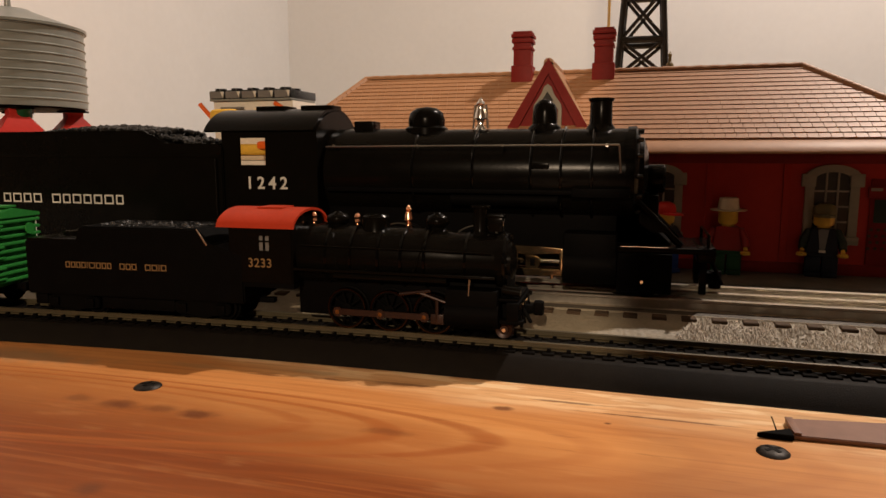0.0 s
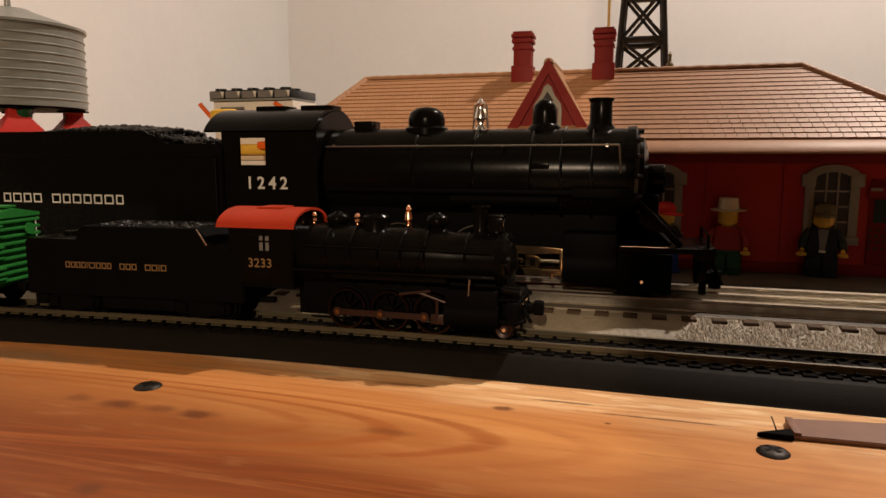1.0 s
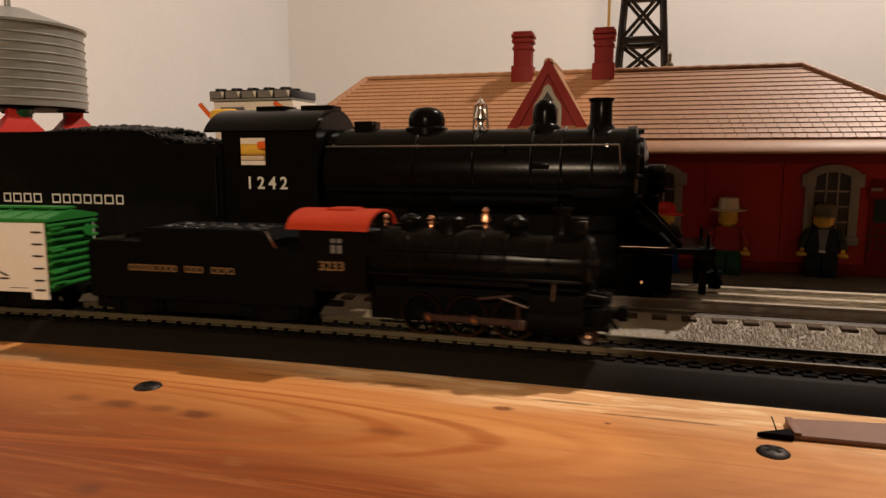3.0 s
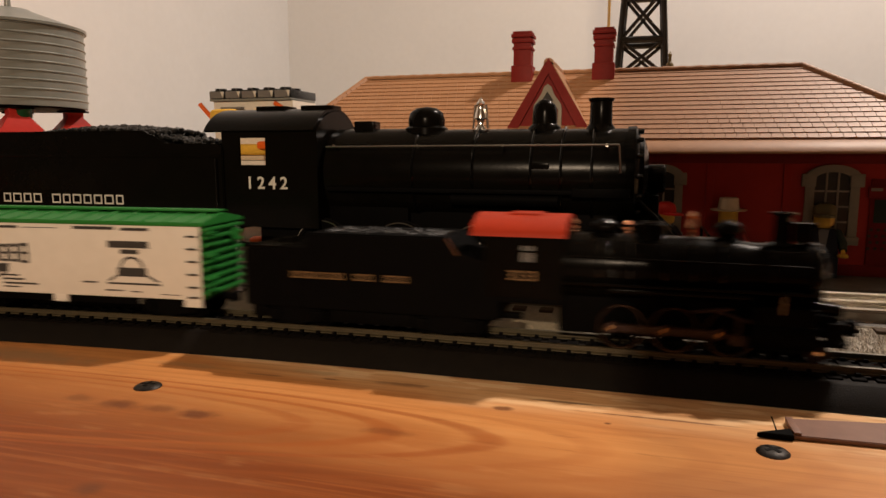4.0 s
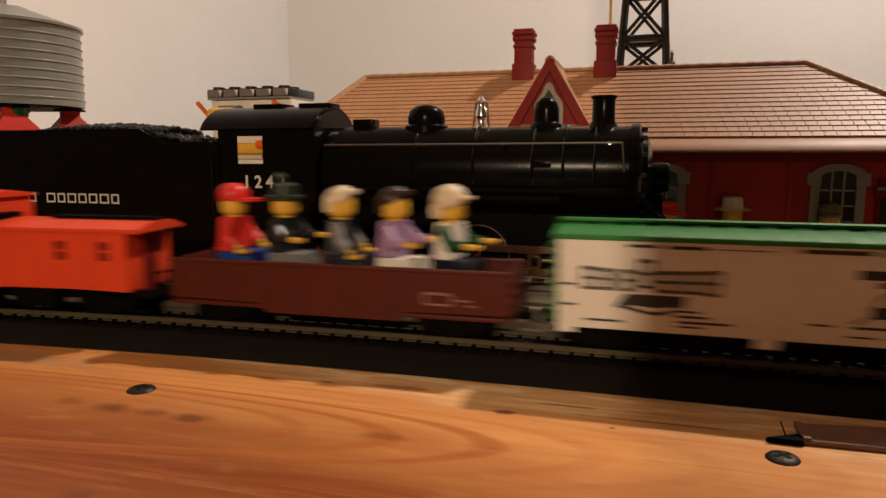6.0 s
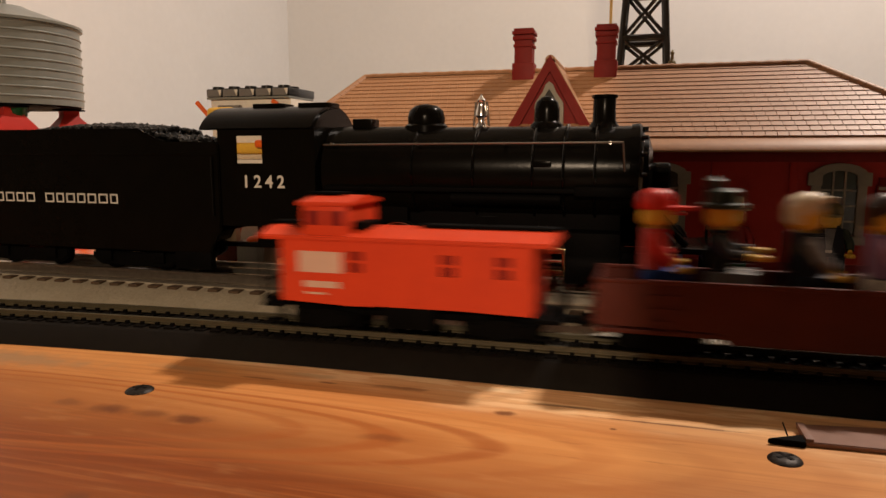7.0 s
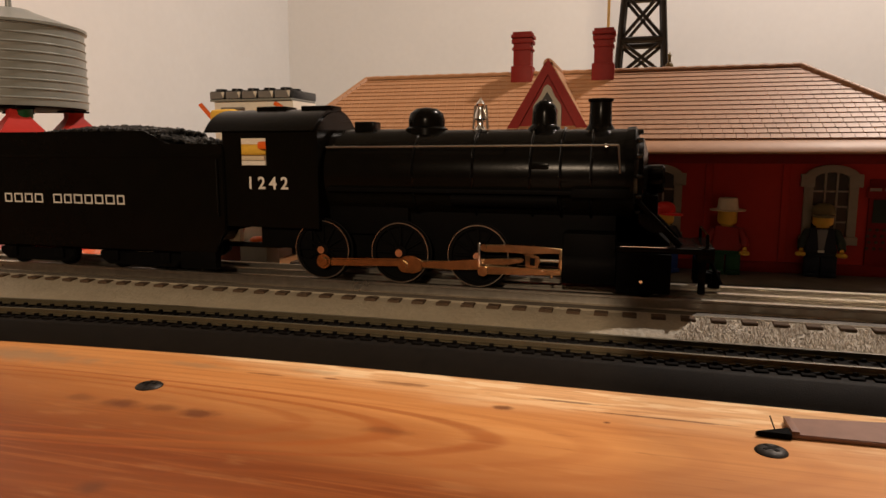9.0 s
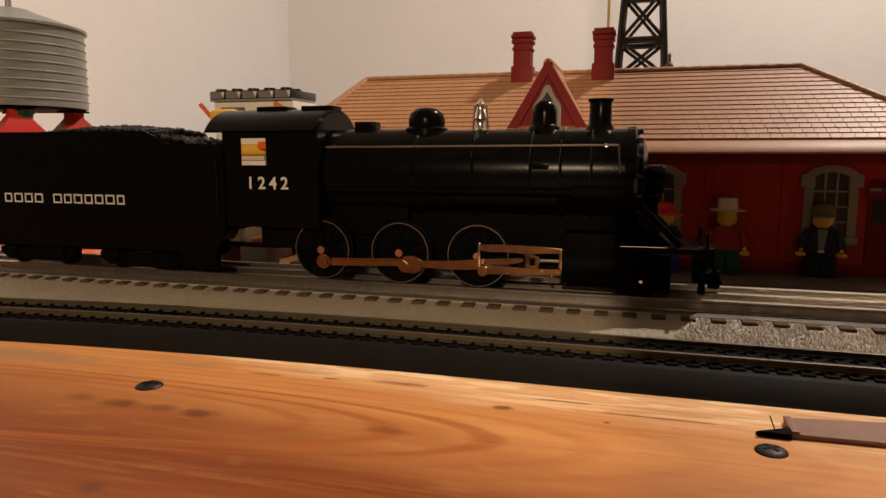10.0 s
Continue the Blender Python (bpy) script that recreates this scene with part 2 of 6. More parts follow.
TOYOLIVE = material("toy_olive", (0.15, 0.12, 0.05), 0.4, bump=0.02, spec=0.3)
TOYDARK = material("toy_dark_green", (0.012, 0.022, 0.012), 0.4, bump=0.02, spec=0.3)
TOYPURPLE = material("toy_lilac", (0.33, 0.2, 0.34), 0.4, bump=0.02, spec=0.3)
TOYBLACK = material("toy_black", (0.012, 0.012, 0.012), 0.25, bump=0.02)
TOYTAN = material("toy_tan", (0.62, 0.5, 0.34), 0.4, bump=0.02, spec=0.3)
TOYGREY = material("toy_grey", (0.17, 0.16, 0.15), 0.35, bump=0.03)
TOYBROWN = material("toy_brown", (0.035, 0.018, 0.012), 0.4, bump=0.02, spec=0.3)
TOYORANGE = material("toy_orange", (0.75, 0.12, 0.01), 0.3, bump=0.02)
PANE = material("dark_pane", (0.02, 0.018, 0.012), 0.2, other=(0.032, 0.028, 0.018), bump=0.02)
SLAB = material("mauve_plate", (0.25, 0.135, 0.095), 0.5, other=(0.19, 0.1, 0.07), grain=250, bump=0.1, spec=0.3)

# ---------------------------------------------------------------- builders (millimetres)


def thing(name, label, category, x=0, y=0, z=0, turn=0, group="", kind=""):
    ob = new(name)
    ob.empty_display_size = 0.01
    ob.matrix_world = pose(x * MM, y * MM, z * MM, 0, 0, turn)
    return tagged(ob, label, category, group, kind)


def mesh_of(name, bm, mats, smooth=True):
    bmesh.ops.scale(bm, vec=(MM, MM, MM), verts=bm.verts)
    bmesh.ops.recalc_face_normals(bm, faces=bm.faces)
    me = bpy.data.meshes.new(name)
    bm.to_mesh(me)
    bm.free()
    for m in mats if isinstance(mats, (list, tuple)) else (mats,):
        me.materials.append(m)
    if smooth:
        me.shade_smooth()
        me.set_sharp_from_angle(angle=radians(38))
    return me


def part(name, bm, mats, parent=None, label="", place=None, smooth=True):
    ob = new(name, mesh_of(name, bm, mats, smooth))
    ob.parent = parent
    if place is not None:
        ob.matrix_local = pose(place[0] * MM, place[1] * MM, place[2] * MM)
    return tagged(ob, label)


def add(bm, tmp, mi=0, m=None):
    if m is not None:
        bmesh.ops.transform(tmp, matrix=m, verts=tmp.verts)
    seen = {v: bm.verts.new(v.co) for v in tmp.verts}
    for f in tmp.faces:
        try:
            bm.faces.new([seen[v] for v in f.verts]).material_index = mi
        except ValueError:
            pass
    tmp.free()
    return bm


def box(x0, x1, y0, y1, z0, z1, bevel=0.0, bm=None, mi=0, seg=2):
    tmp = bmesh.new()
    bmesh.ops.create_cube(tmp, size=1)
    for v in tmp.verts:
        v.co = Vector(((x0 + x1) / 2 + v.co.x * (x1 - x0), (y0 + y1) / 2 + v.co.y * (y1 - y0), (z0 + z1) / 2 + v.co.z * (z1 - z0)))
    if bevel:
        bmesh.ops.bevel(tmp, geom=tmp.edges[:], offset=bevel, segments=seg, affect="EDGES", profile=0.6)
    return add(bm or bmesh.new(), tmp, mi)


def rod(p0, p1, r0, r1=None, seg=16, bm=None, mi=0, cap=True):
    p0, p1 = Vector(p0), Vector(p1)
    tmp = bmesh.new()
    bmesh.ops.create_cone(tmp, cap_ends=cap, segments=seg, radius1=r0, radius2=r0 if r1 is None else r1, depth=(p1 - p0).length)
    m = Matrix.Translation((p0 + p1) / 2) @ (p1 - p0).to_track_quat("Z", "Y").to_matrix().to_4x4()
    return add(bm or bmesh.new(), tmp, mi, m)


def lathe(profile, seg=32, bm=None, mi=0, m=None):
    """Turn (radius, height) pairs about z."""
    tmp = bmesh.new()
    rings = []
    for r, z in profile:
        if r < 1e-6:
            rings.append([tmp.verts.new((0, 0, z))])
        else:
            rings.append([tmp.verts.new((r * math.cos(2 * math.pi * k / seg), r * math.sin(2 * math.pi * k / seg), z)) for k in range(seg)])
    for a, b in zip(rings, rings[1:]):
        for k in range(seg):
            q = [a[k % len(a)], a[(k + 1) % len(a)], b[(k + 1) % len(b)], b[k % len(b)]]
            q = list(dict.fromkeys(q))
            if len(q) > 2:
                tmp.faces.new(q)
    return add(bm or bmesh.new(), tmp, mi, m)


def prism(outline, y0, y1, bm=None, mi=0, axis="Y", bevel=0.0):
    """An outline extruded along Y (outline in x, z), X (outline in y, z) or Z (outline in x, y)."""
    tmp = bmesh.new()
    put = {"Y": lambda a, b, c: (a, c, b), "X": lambda a, b, c: (c, a, b), "Z": lambda a, b, c: (a, b, c)}[axis]
    lo = [tmp.verts.new(put(a, b, y0)) for a, b in outline]
    hi = [tmp.verts.new(put(a, b, y1)) for a, b in outline]
    tmp.faces.new(lo), tmp.faces.new(hi[::-1])
    n = len(lo)
    for k in range(n):
        tmp.faces.new((lo[k], hi[k], hi[(k + 1) % n], lo[(k + 1) % n]))
    if bevel:
        bmesh.ops.bevel(tmp, geom=tmp.edges[:], offset=bevel, segments=2, affect="EDGES")
    return add(bm or bmesh.new(), tmp, mi)


def arc(cx, cz, r, a0, a1, n, rz=None):
    return [(cx + r * math.cos(radians(a0 + (a1 - a0) * k / n)), cz + (rz or r) * math.sin(radians(a0 + (a1 - a0) * k / n))) for k in range(n + 1)]


def text_part(words, size, x, y, z, mat, parent, name="lettering", spacing=1.0, bold=0.0):
    """Letters on a side that faces the viewer (towards -y), left end at x, base line at z."""
    cu = bpy.data.curves.new(name, "FONT")
    cu.body, cu.size, cu.extrude, cu.offset, cu.space_character = words, size * MM, 0.00008, bold * MM, spacing
    tmp = bpy.data.objects.new("t", cu)
    me = bpy.data.meshes.new_from_object(tmp)
    bpy.data.objects.remove(tmp)
    me.materials.clear()
    me.materials.append(mat)
    ob = new(name, me)
    ob.parent = parent
    ob.matrix_local = pose(x * MM, y * MM, z * MM, 90, 0, 0)
    return ob


def bars(spec, y, bm=None, mi=0, thick=0.12):
    """Flat bars on a side at y: (x0, x1, z0, z1)."""
    bm = bm or bmesh.new()
    for x0, x1, z0, z1 in spec:
        box(x0, x1, y - thick, y + 0.05, z0, z1, 0, bm, mi)
    return bm


def pierced(x0, x1, z0, z1, holes, y0, y1):
    """A flat panel with rectangular openings (x0, x1, z0, z1), in one piece."""
    bm = bmesh.new()
    xs = sorted({x0, x1, *[q for h in holes for q in h[:2]]})
    zs = sorted({z0, z1, *[q for h in holes for q in h[2:]]})
    at = {(x, z): bm.verts.new((x, y0, z)) for x in xs for z in zs}
    for a, b in zip(xs, xs[1:]):
        for c, d in zip(zs, zs[1:]):
            if not any(h[0] < (a + b) / 2 < h[1] and h[2] < (c + d) / 2 < h[3] for h in holes):
                bm.faces.new((at[a, c], at[b, c], at[b, d], at[a, d]))
    out = bmesh.ops.extrude_face_region(bm, geom=bm.faces[:])
    for v in out["geom"]:
        if isinstance(v, bmesh.types.BMVert):
            v.co.y = y1
    for v in [v for v in bm.verts if not v.link_faces]:
        bm.verts.remove(v)
    return bm


def word_bars(x, z, h, widths, gap, y, mat, parent):
    """A word as one plain hollow block for each letter."""
    for w in widths:
        if w > 0:
            t = min(h * 0.16, w * 0.24)
            x1 = x + w
            edges = [(x, x + t, z, z + h), (x1 - t, x1, z, z + h)] if w > 2 * t else [(x, x1, z, z + h)]
            if w > 2.5 * t:
                edges += [(x + t, x1 - t, z, z + t), (x + t, x1 - t, z + h - t, z + h)]
            part("letter_block", bars(edges, y), mat, parent)
        x += abs(w) + gap


# ---------------------------------------------------------------- the layout's lines
RAIL, BEND, RADIUS, HO = 11.0, -70.0, 1950.0, 243.8


def on_track(s):
    """A point of the small train's track, s millimetres along it, and the way it runs there (degrees)."""
    if s >= BEND:
        return Vector((s, HO)), 0.0
    a = (BEND - s) / RADIUS
    return Vector((BEND - RADIUS * math.sin(a), HO - RADIUS * (1 - math.cos(a)))), math.degrees(a)


def strip(profile, stations):
    """A profile of (offset across, z) swept along the small track."""
    bm = bmesh.new()
    rows = []
    for s in stations:
        p, a = on_track(s)
        side = Vector((-math.sin(radians(a)), math.cos(radians(a))))
        rows.append([bm.verts.new((p.x + side.x * o, p.y + side.y * o, z)) for o, z in profile])
    n = len(profile)
    for a, b in zip(rows, rows[1:]):
        for k in range(n):
            bm.faces.new((a[k], a[(k + 1) % n], b[(k + 1) % n], b[k]))
    bm.faces.new(rows[0]), bm.faces.new(rows[-1][::-1])
    return bm


STATIONS = [-740 + 20 * k for k in range(34)] + [-60, 1200]

# ---------------------------------------------------------------- room
W0, W1, N0, N1, FL, CE = -1090, 1900, -2300, 2000, -760, 1700


def room():
    for name, dims, mat, label in (
            ("floor", (W0 - 100, W1 + 100, N0 - 100, N1 + 100, FL - 50, FL), FLOORM, "brown boarded floor of the room"),
            ("ceiling", (W0 - 100, W1 + 100, N0 - 100, N1 + 100, CE, CE + 60), CEIL, "plain white painted ceiling of the room"),
            ("wall_north", (W0 - 100, W1 + 100, N1, N1 + 100, FL, CE), WALL, "plain off-white painted wall behind the layout"),
            ("wall_south", (W0 - 100, W1 + 100, N0 - 100, N0, FL, CE), DARKWALL, "plain unseen wall, kept dark to cut reflections"),
            ("wall_west", (W0 - 100, W0, -50, N1, FL, CE), WALL, "plain off-white painted wall beside the layout"),
            # unseen southern stretch, split off and darkened to cut reflections on the tender
            ("wall_west_south", (W0 - 100, W0, N0, -50, FL, CE), DARKWALL, "plain unseen wall, kept dark to cut reflections"),
            ("wall_east", (W1, W1 + 100, N0, N1, FL, CE), DARKWALL, "plain unseen wall, kept dark to cut reflections"),
            # unseen slab, added so the room lamp's light stops at the layout's right part
            ("wall_pier", (75, 700, -720, -620, FL, CE), DARKWALL, "unseen dark slab added to block the room lamp on the right")):
        tagged(part(name, box(*dims), mat), label, name.split("_")[0], kind="structure")


room()


def table():
    """The bench: wide pine boards laid side by side, worn round at the edge."""
    t = thing("table", "oiled pine plank bench top under the model railway", "table", 0, 0, 0, kind="structure")
    y = -120
    for k, w in enumerate((160, 262, 262, 262, 262)):
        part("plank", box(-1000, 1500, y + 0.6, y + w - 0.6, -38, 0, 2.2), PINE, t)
        y += w
    for x in (-960, 1460):
        for yy in (-80, 1040):
            part("leg", box(x - 40, x + 40, yy - 40, yy + 40, FL + 0.5, -38.3, 2), PINE, t)


table()


def small_track():
    t = thing("small_track", "black plastic roadbed track with brass-brown rails on the bench", "railway track")
    bed = [(-22.8, 0.2), (-21.8, 1.2), (-16.8, 7.2), (-15.5, 7.6), (15.5, 7.6), (16.5, 7.2), (20.5, 1.2), (21.5, 0.2)]
    part("roadbed", strip(bed, STATIONS), BED, t)
    for o in (-8.5, 8.5):
        part("rail", strip([(o - 1.2, 8.4), (o - 1.2, 8.8), (o - 0.45, 9.2), (o - 0.45, 10.2), (o - 0.8, 10.4), (o - 0.8, 10.9), (o - 0.5, 11.0), (o + 0.5, 11.0),
                            (o + 0.8, 10.9), (o + 0.8, 10.4), (o + 0.45, 10.2), (o + 0.45, 9.2), (o + 1.2, 8.8), (o + 1.2, 8.4)], STATIONS), RAILHO, t)
    bm = box(-2.2, 2.2, -13.4, 13.4, 7.0, 8.3, 0.25, seg=1)
    for o in (-8.5, 8.5):
        for q in (-1.9, 1.9):
            box(-0.7, 0.7, o + q - 0.6, o + q + 0.6, 8.4, 9.4, 0, bm)
    me = mesh_of("tie", bm, TIE, False)
    s = -560
    while s < 520:
        p, a = on_track(s)
        ob = new("tie", me)
        ob.parent = t
        ob.matrix_local = pose(p.x * MM, p.y * MM, 0, 0, 0, a)
        s += 6.9
    return t


OY = 315.0


def large_track():
    t = thing("large_track", "grey ballast roadbed track with three steel rails on the bench", "railway track")
    prof = [(OY - 56, 0.2), (OY - 55, 1.5), (OY - 32, 9.6), (OY - 29, 10.3), (OY - 25.2, 10.8), (OY - 24.6, 11.5), (OY + 24.6, 11.5), (OY + 25.2, 10.8), (OY + 29, 10.3), (OY + 32, 9.6), (OY + 55, 1.5), (OY + 56, 0.2)]
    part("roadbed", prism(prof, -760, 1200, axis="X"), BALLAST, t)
    part("track_top", prism([(OY - 24.2, 11.45), (OY - 23.8, 11.75), (OY + 23.8, 11.75), (OY + 24.2, 11.45)], -760, 1200, axis="X"), TOPBED, t, "dark brown centre of the track")
    for o in (-16.5, 0, 16.5):
        w = 1.3
        prof = [(OY + o + a, z) for a, z in ((-2.2, 11.0), (-2.2, 11.6), (-0.6, 12.2), (-0.6, 15.2), (-w, 15.6), (-w, 16.6), (-0.8, 17), (0.8, 17), (w, 16.6), (w, 15.6), (0.6, 15.2), (0.6, 12.2), (2.2, 11.6), (2.2, 11.0))]
        part("rail", prism(prof, -760, 1200, axis="X"), STEEL, t)
    me = mesh_of("tie", box(-2.9, 2.9, -30.2, 30.2, 8.0, 11.3, 0.3, seg=1), OTIE, False)
    x = -640
    while x < 520:
        ob = new("tie", me)
        ob.parent = t
        ob.matrix_local = pose(x * MM, OY * MM, 0)
        x += 11.6
    rng = random.Random(4)
    bm = bmesh.new()
    for k in range(14000):
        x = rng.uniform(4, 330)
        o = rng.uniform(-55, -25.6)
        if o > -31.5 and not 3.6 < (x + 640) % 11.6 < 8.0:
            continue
        # no stones inside the locomotive's shadow: their pale colour imitates the lit ballast
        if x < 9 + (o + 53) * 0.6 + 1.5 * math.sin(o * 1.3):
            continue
        z = 1.5 + (o + 55) * 8.1 / 23 if o < -32 else min(10.5, 9.6 + (o + 32) / 4)
        r = rng.uniform(0.5, 1.1)
        vs = []
        for d in ((1, 0, 0), (0, 1, 0), (-1, 0, 0), (0, -1, 0), (0, 0, 1)):
            vs.append(bm.verts.new((x + r * (d[0] + rng.uniform(-.3, .3)), OY + o + r * (d[1] + rng.uniform(-.3, .3)), z + r * (1.0 * d[2] - 0.1 + rng.uniform(-.15, .15)))))
        for a in range(4):
            bm.faces.new((vs[a], vs[(a + 1) % 4], vs[4]))
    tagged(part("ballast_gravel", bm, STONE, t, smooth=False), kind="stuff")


small_track()
large_track()

# ---------------------------------------------------------------- station
EAVE_Y, EAVE_Z, RIDGE_Y, RIDGE_Z = 395.0, 83.0, 470.0, 131.0
SX0, SX1, BACK = -227.0, 166.0, 545.0
RX0, RX1 = -194.0, 92.0


def window_part(parent, x0, x1, z0, z1, y):
    """An arched window: moulded frame, sill, glazing bars and dark panes."""
    w = part("window", prism([(x0 + 6, z0 + 5), (x1 - 6, z0 + 5), (x1 - 6, z1 - 7), *arc((x0 + x1) / 2, z1 - 7, (x1 - x0) / 2 - 6, 0, 180, 8, 4), (x0 + 6, z1 - 7)], y - 0.6, y + 0.6), PANE, parent)
    cx = (x0 + x1) / 2
    bm = bmesh.new()
    box(x0 + 2, x0 + 6.5, y - 2.2, y + 0.5, z0 + 4, z1 - 6, 0.3, bm)
    box(x1 - 6.5, x1 - 2, y - 2.2, y + 0.5, z0 + 4, z1 - 6, 0.3, bm)
    outer = arc(cx, z1 - 8, (x1 - x0) / 2 - 1, 0, 180, 10, 8)
    inner = arc(cx, z1 - 8, (x1 - x0) / 2 - 6.5, 180, 0, 10, 4)
    prism([*outer, *inner], y - 2.4, y + 0.5, bm)
    box(x0, x0 + 7, y - 2.6, y + 0.5, z1 - 12, z1 - 5, 0.4, bm)
    box(x1 - 7, x1, y - 2.6, y + 0.5, z1 - 12, z1 - 5, 0.4, bm)
    part("window_frame", bm, TRIMG, w)
    part("window_sill", box(x0 + 1, x1 - 1, y - 3.2, y + 0.5, z0, z0 + 4.4, 0.4), TRIMG, w)
    for k in (1, 2):
        xx = x0 + 6.5 + (x1 - x0 - 13) * k / 3
        part("glazing_bar", box(xx - 0.5, xx + 0.5, y - 1.4, y, z0 + 4, z1 - 4), TRIMG, w)
    for k in (1, 2, 3):
        zz = z0 + 4 + (z1 - z0 - 10) * k / 4
        part("glazing_bar", box(x0 + 6, x1 - 6, y - 1.3, y, zz - 0.5, zz + 0.5), TRIMG, w)
    return w


def station():
    s = thing("station_building", "red toy railway station with a brown tiled hip roof", "toy building", 0, 0, 0)
    part("base", box(SX0 + 20, 210, 371.5, 560, 0.2, 11, 0.8), TOPBED, s, "dark grey plastic platform")
    wy = 415.0
    part("wall", box(SX0 + 32, 137, wy, BACK - 22, 11, EAVE_Z - 1), BRICKRED, s)
    part("plinth", box(SX0 + 30, 139, wy - 2, BACK - 20, 11, 17, 0.4), CHIMNEY, s)
    part("wall_beam", box(SX0 + 30, 139, wy - 1.6, wy + 1, 72, 77, 0.3), CHIMNEY, s)
    for x0 in (-160, -5, 85):
        window_part(s, x0, x0 + 30.5, 28, 71.5, wy)
    for x in (-120, 38, 78):
        part("wall_batten", box(x - 2, x + 2, wy - 1.2, wy + 1, 17, 72, 0.3), BRICKRED, s)
    door = part("door", box(119, 134, wy - 1.2, wy + 1, 11.5, 64, 0.4), CHIMNEY, s, "dark red panelled door")
    for r in range(4):
        for c in range(4):
            x, z = 119.6 + 3.4 * c + (r % 2) * 0.8, 26.5 + 3.4 * r
            part("ornament", box(x - 0.8, x + 0.8, wy - 2.0, wy - 1.3, z - 0.8, z + 0.8, 0.3), OTIE, door)
    part("door_pane", box(121, 133, wy - 1.7, wy - 1.3, 40.5, 53, 0.2), TOYDARK, door, "dark green door pane")
    part("sign_board", box(117.5, 150, wy - 3, wy - 1.3, 54, 60, 0.3), CHIMNEY, s)
    part("sign_bars", bars([(118.5, 124, 57.6, 59.2), (125.5, 131, 57.6, 59.2)], wy - 3.05), TRIMG, s)
    # fascia and hip roof
    part("fascia", prism([(EAVE_Y - 5.6, 77.4), (EAVE_Y - 6.0, 77.9), (EAVE_Y - 5.7, 78.7), (EAVE_Y + 3.4, 84.6), (BACK - 3, 83.6), (BACK + 1, 77.4)], SX0, SX1, axis="X"), TILE, s)
    bm = bmesh.new()
    A, B, C, D = [bm.verts.new(p) for p in ((SX0 + 1, EAVE_Y + 1, EAVE_Z), (SX1 - 1, EAVE_Y + 1, EAVE_Z), (SX1 - 1, BACK - 1, EAVE_Z), (SX0 + 1, BACK - 1, EAVE_Z))]
    E1, E2 = bm.verts.new((RX0, RIDGE_Y, RIDGE_Z)), bm.verts.new((RX1, RIDGE_Y, RIDGE_Z))
    for f in ((A, B, E2, E1), (B, C, E2), (C, D, E1, E2), (D, A, E1), (D, C, B, A)):
        bm.faces.new(f)
    roof = part("roof", bm, TILE, s, smooth=False)
    # ridge and hip caps
    n = 60
    me = mesh_of("ridge_tile", prism(arc(0, -1.2, 2.6, 0, 180, 6), -2.35, 2.35, axis="X"), TILE)
    for k in range(n):
        ob = new("ridge_tile", me)
        ob.parent = roof
        ob.matrix_local = pose((RX0 + (k + 0.5) * (RX1 - RX0) / n) * MM, RIDGE_Y * MM, (RIDGE_Z + 0.2 + 0.25 * (k % 2)) * MM)
    for foot, head in (((SX1, EAVE_Y, EAVE_Z), (RX1, RIDGE_Y, RIDGE_Z)), ((SX0, EAVE_Y, EAVE_Z), (RX0, RIDGE_Y, RIDGE_Z)), ((SX1, BACK, EAVE_Z), (RX1, RIDGE_Y, RIDGE_Z))):
        d = Vector(head) - Vector(foot)
        m = int(d.length / 4.9)
        for k in range(m):
            p = Vector(foot) + d * ((k + 0.5) / m)
            ob = new("ridge_tile", me)
            ob.parent = roof
            ob.matrix_local = Matrix.Translation((p + Vector((0, 0, 0.4))) * MM) @ d.to_track_quat("X", "Z").to_matrix().to_4x4()
    # shingles on the front slope
    slope = math.atan2(RIDGE_Z - EAVE_Z, RIDGE_Y - EAVE_Y)
    length = math.hypot(RIDGE_Z - EAVE_Z, RIDGE_Y - EAVE_Y)
    rows, tw = 16, 5.7
    lay = Matrix.Translation((0, EAVE_Y + 1, EAVE_Z + 0.2)) @ Matrix.Rotation(slope, 4, "X")
    rh = (length - 5) / rows

    def shingle(bm, x0, x1, y0, y1):
        vs = [bm.verts.new(lay @ Vector(p)) for p in ((x0, y0, -0.3), (x1, y0, -0.3), (x1, y1, -0.3), (x0, y1, -0.3), (x0, y0, 0.7), (x1, y0, 0.7), (x1, y1, 0.2), (x0, y1, 0.2))]
        for f in ((4, 5, 6, 7), (0, 1, 5, 4), (1, 2, 6, 5), (3, 0, 4, 7)):
            bm.faces.new([vs[k] for k in f])

    one = bmesh.new()
    keep = lay
    lay = Matrix()
    shingle(one, -tw / 2 + 0.15, tw / 2 - 0.15, 0, rh + 0.4)
    shared = mesh_of("shingle", one, TILE, False)
    lay = keep
    rest = bmesh.new()
    count = 0
    for r in range(rows):
        y0 = 4 + r * rh
        f = (y0 + rh * 0.5) / length
        a, b = SX0 + (RX0 - SX0) * f, SX1 + (RX1 - SX1) * f
        x = a + (tw / 2 if r % 2 else 0)
        while x < b - 2:
            x1 = min(x + tw, b)
            if x > 0 and x1 - x > tw - 0.1 and count < 300:
                ob = new("shingle", shared)
                ob.parent = roof
                ob.matrix_local = Matrix.Translation((lay @ Vector((x + tw / 2, y0, 0))) * MM) @ Matrix.Rotation(slope, 4, "X")
                count += 1
            else:
                shingle(rest, x + 0.15, x1 - 0.15, y0, y0 + rh + 0.4)
            x += tw
    tagged(part("roof_shingles", rest, TILE, roof, smooth=False), kind="stuff")
    # gable dormer
    dx, dy, half, dz0, dz1 = -54.6, 412.0, 27.0, 82.6, 129.9
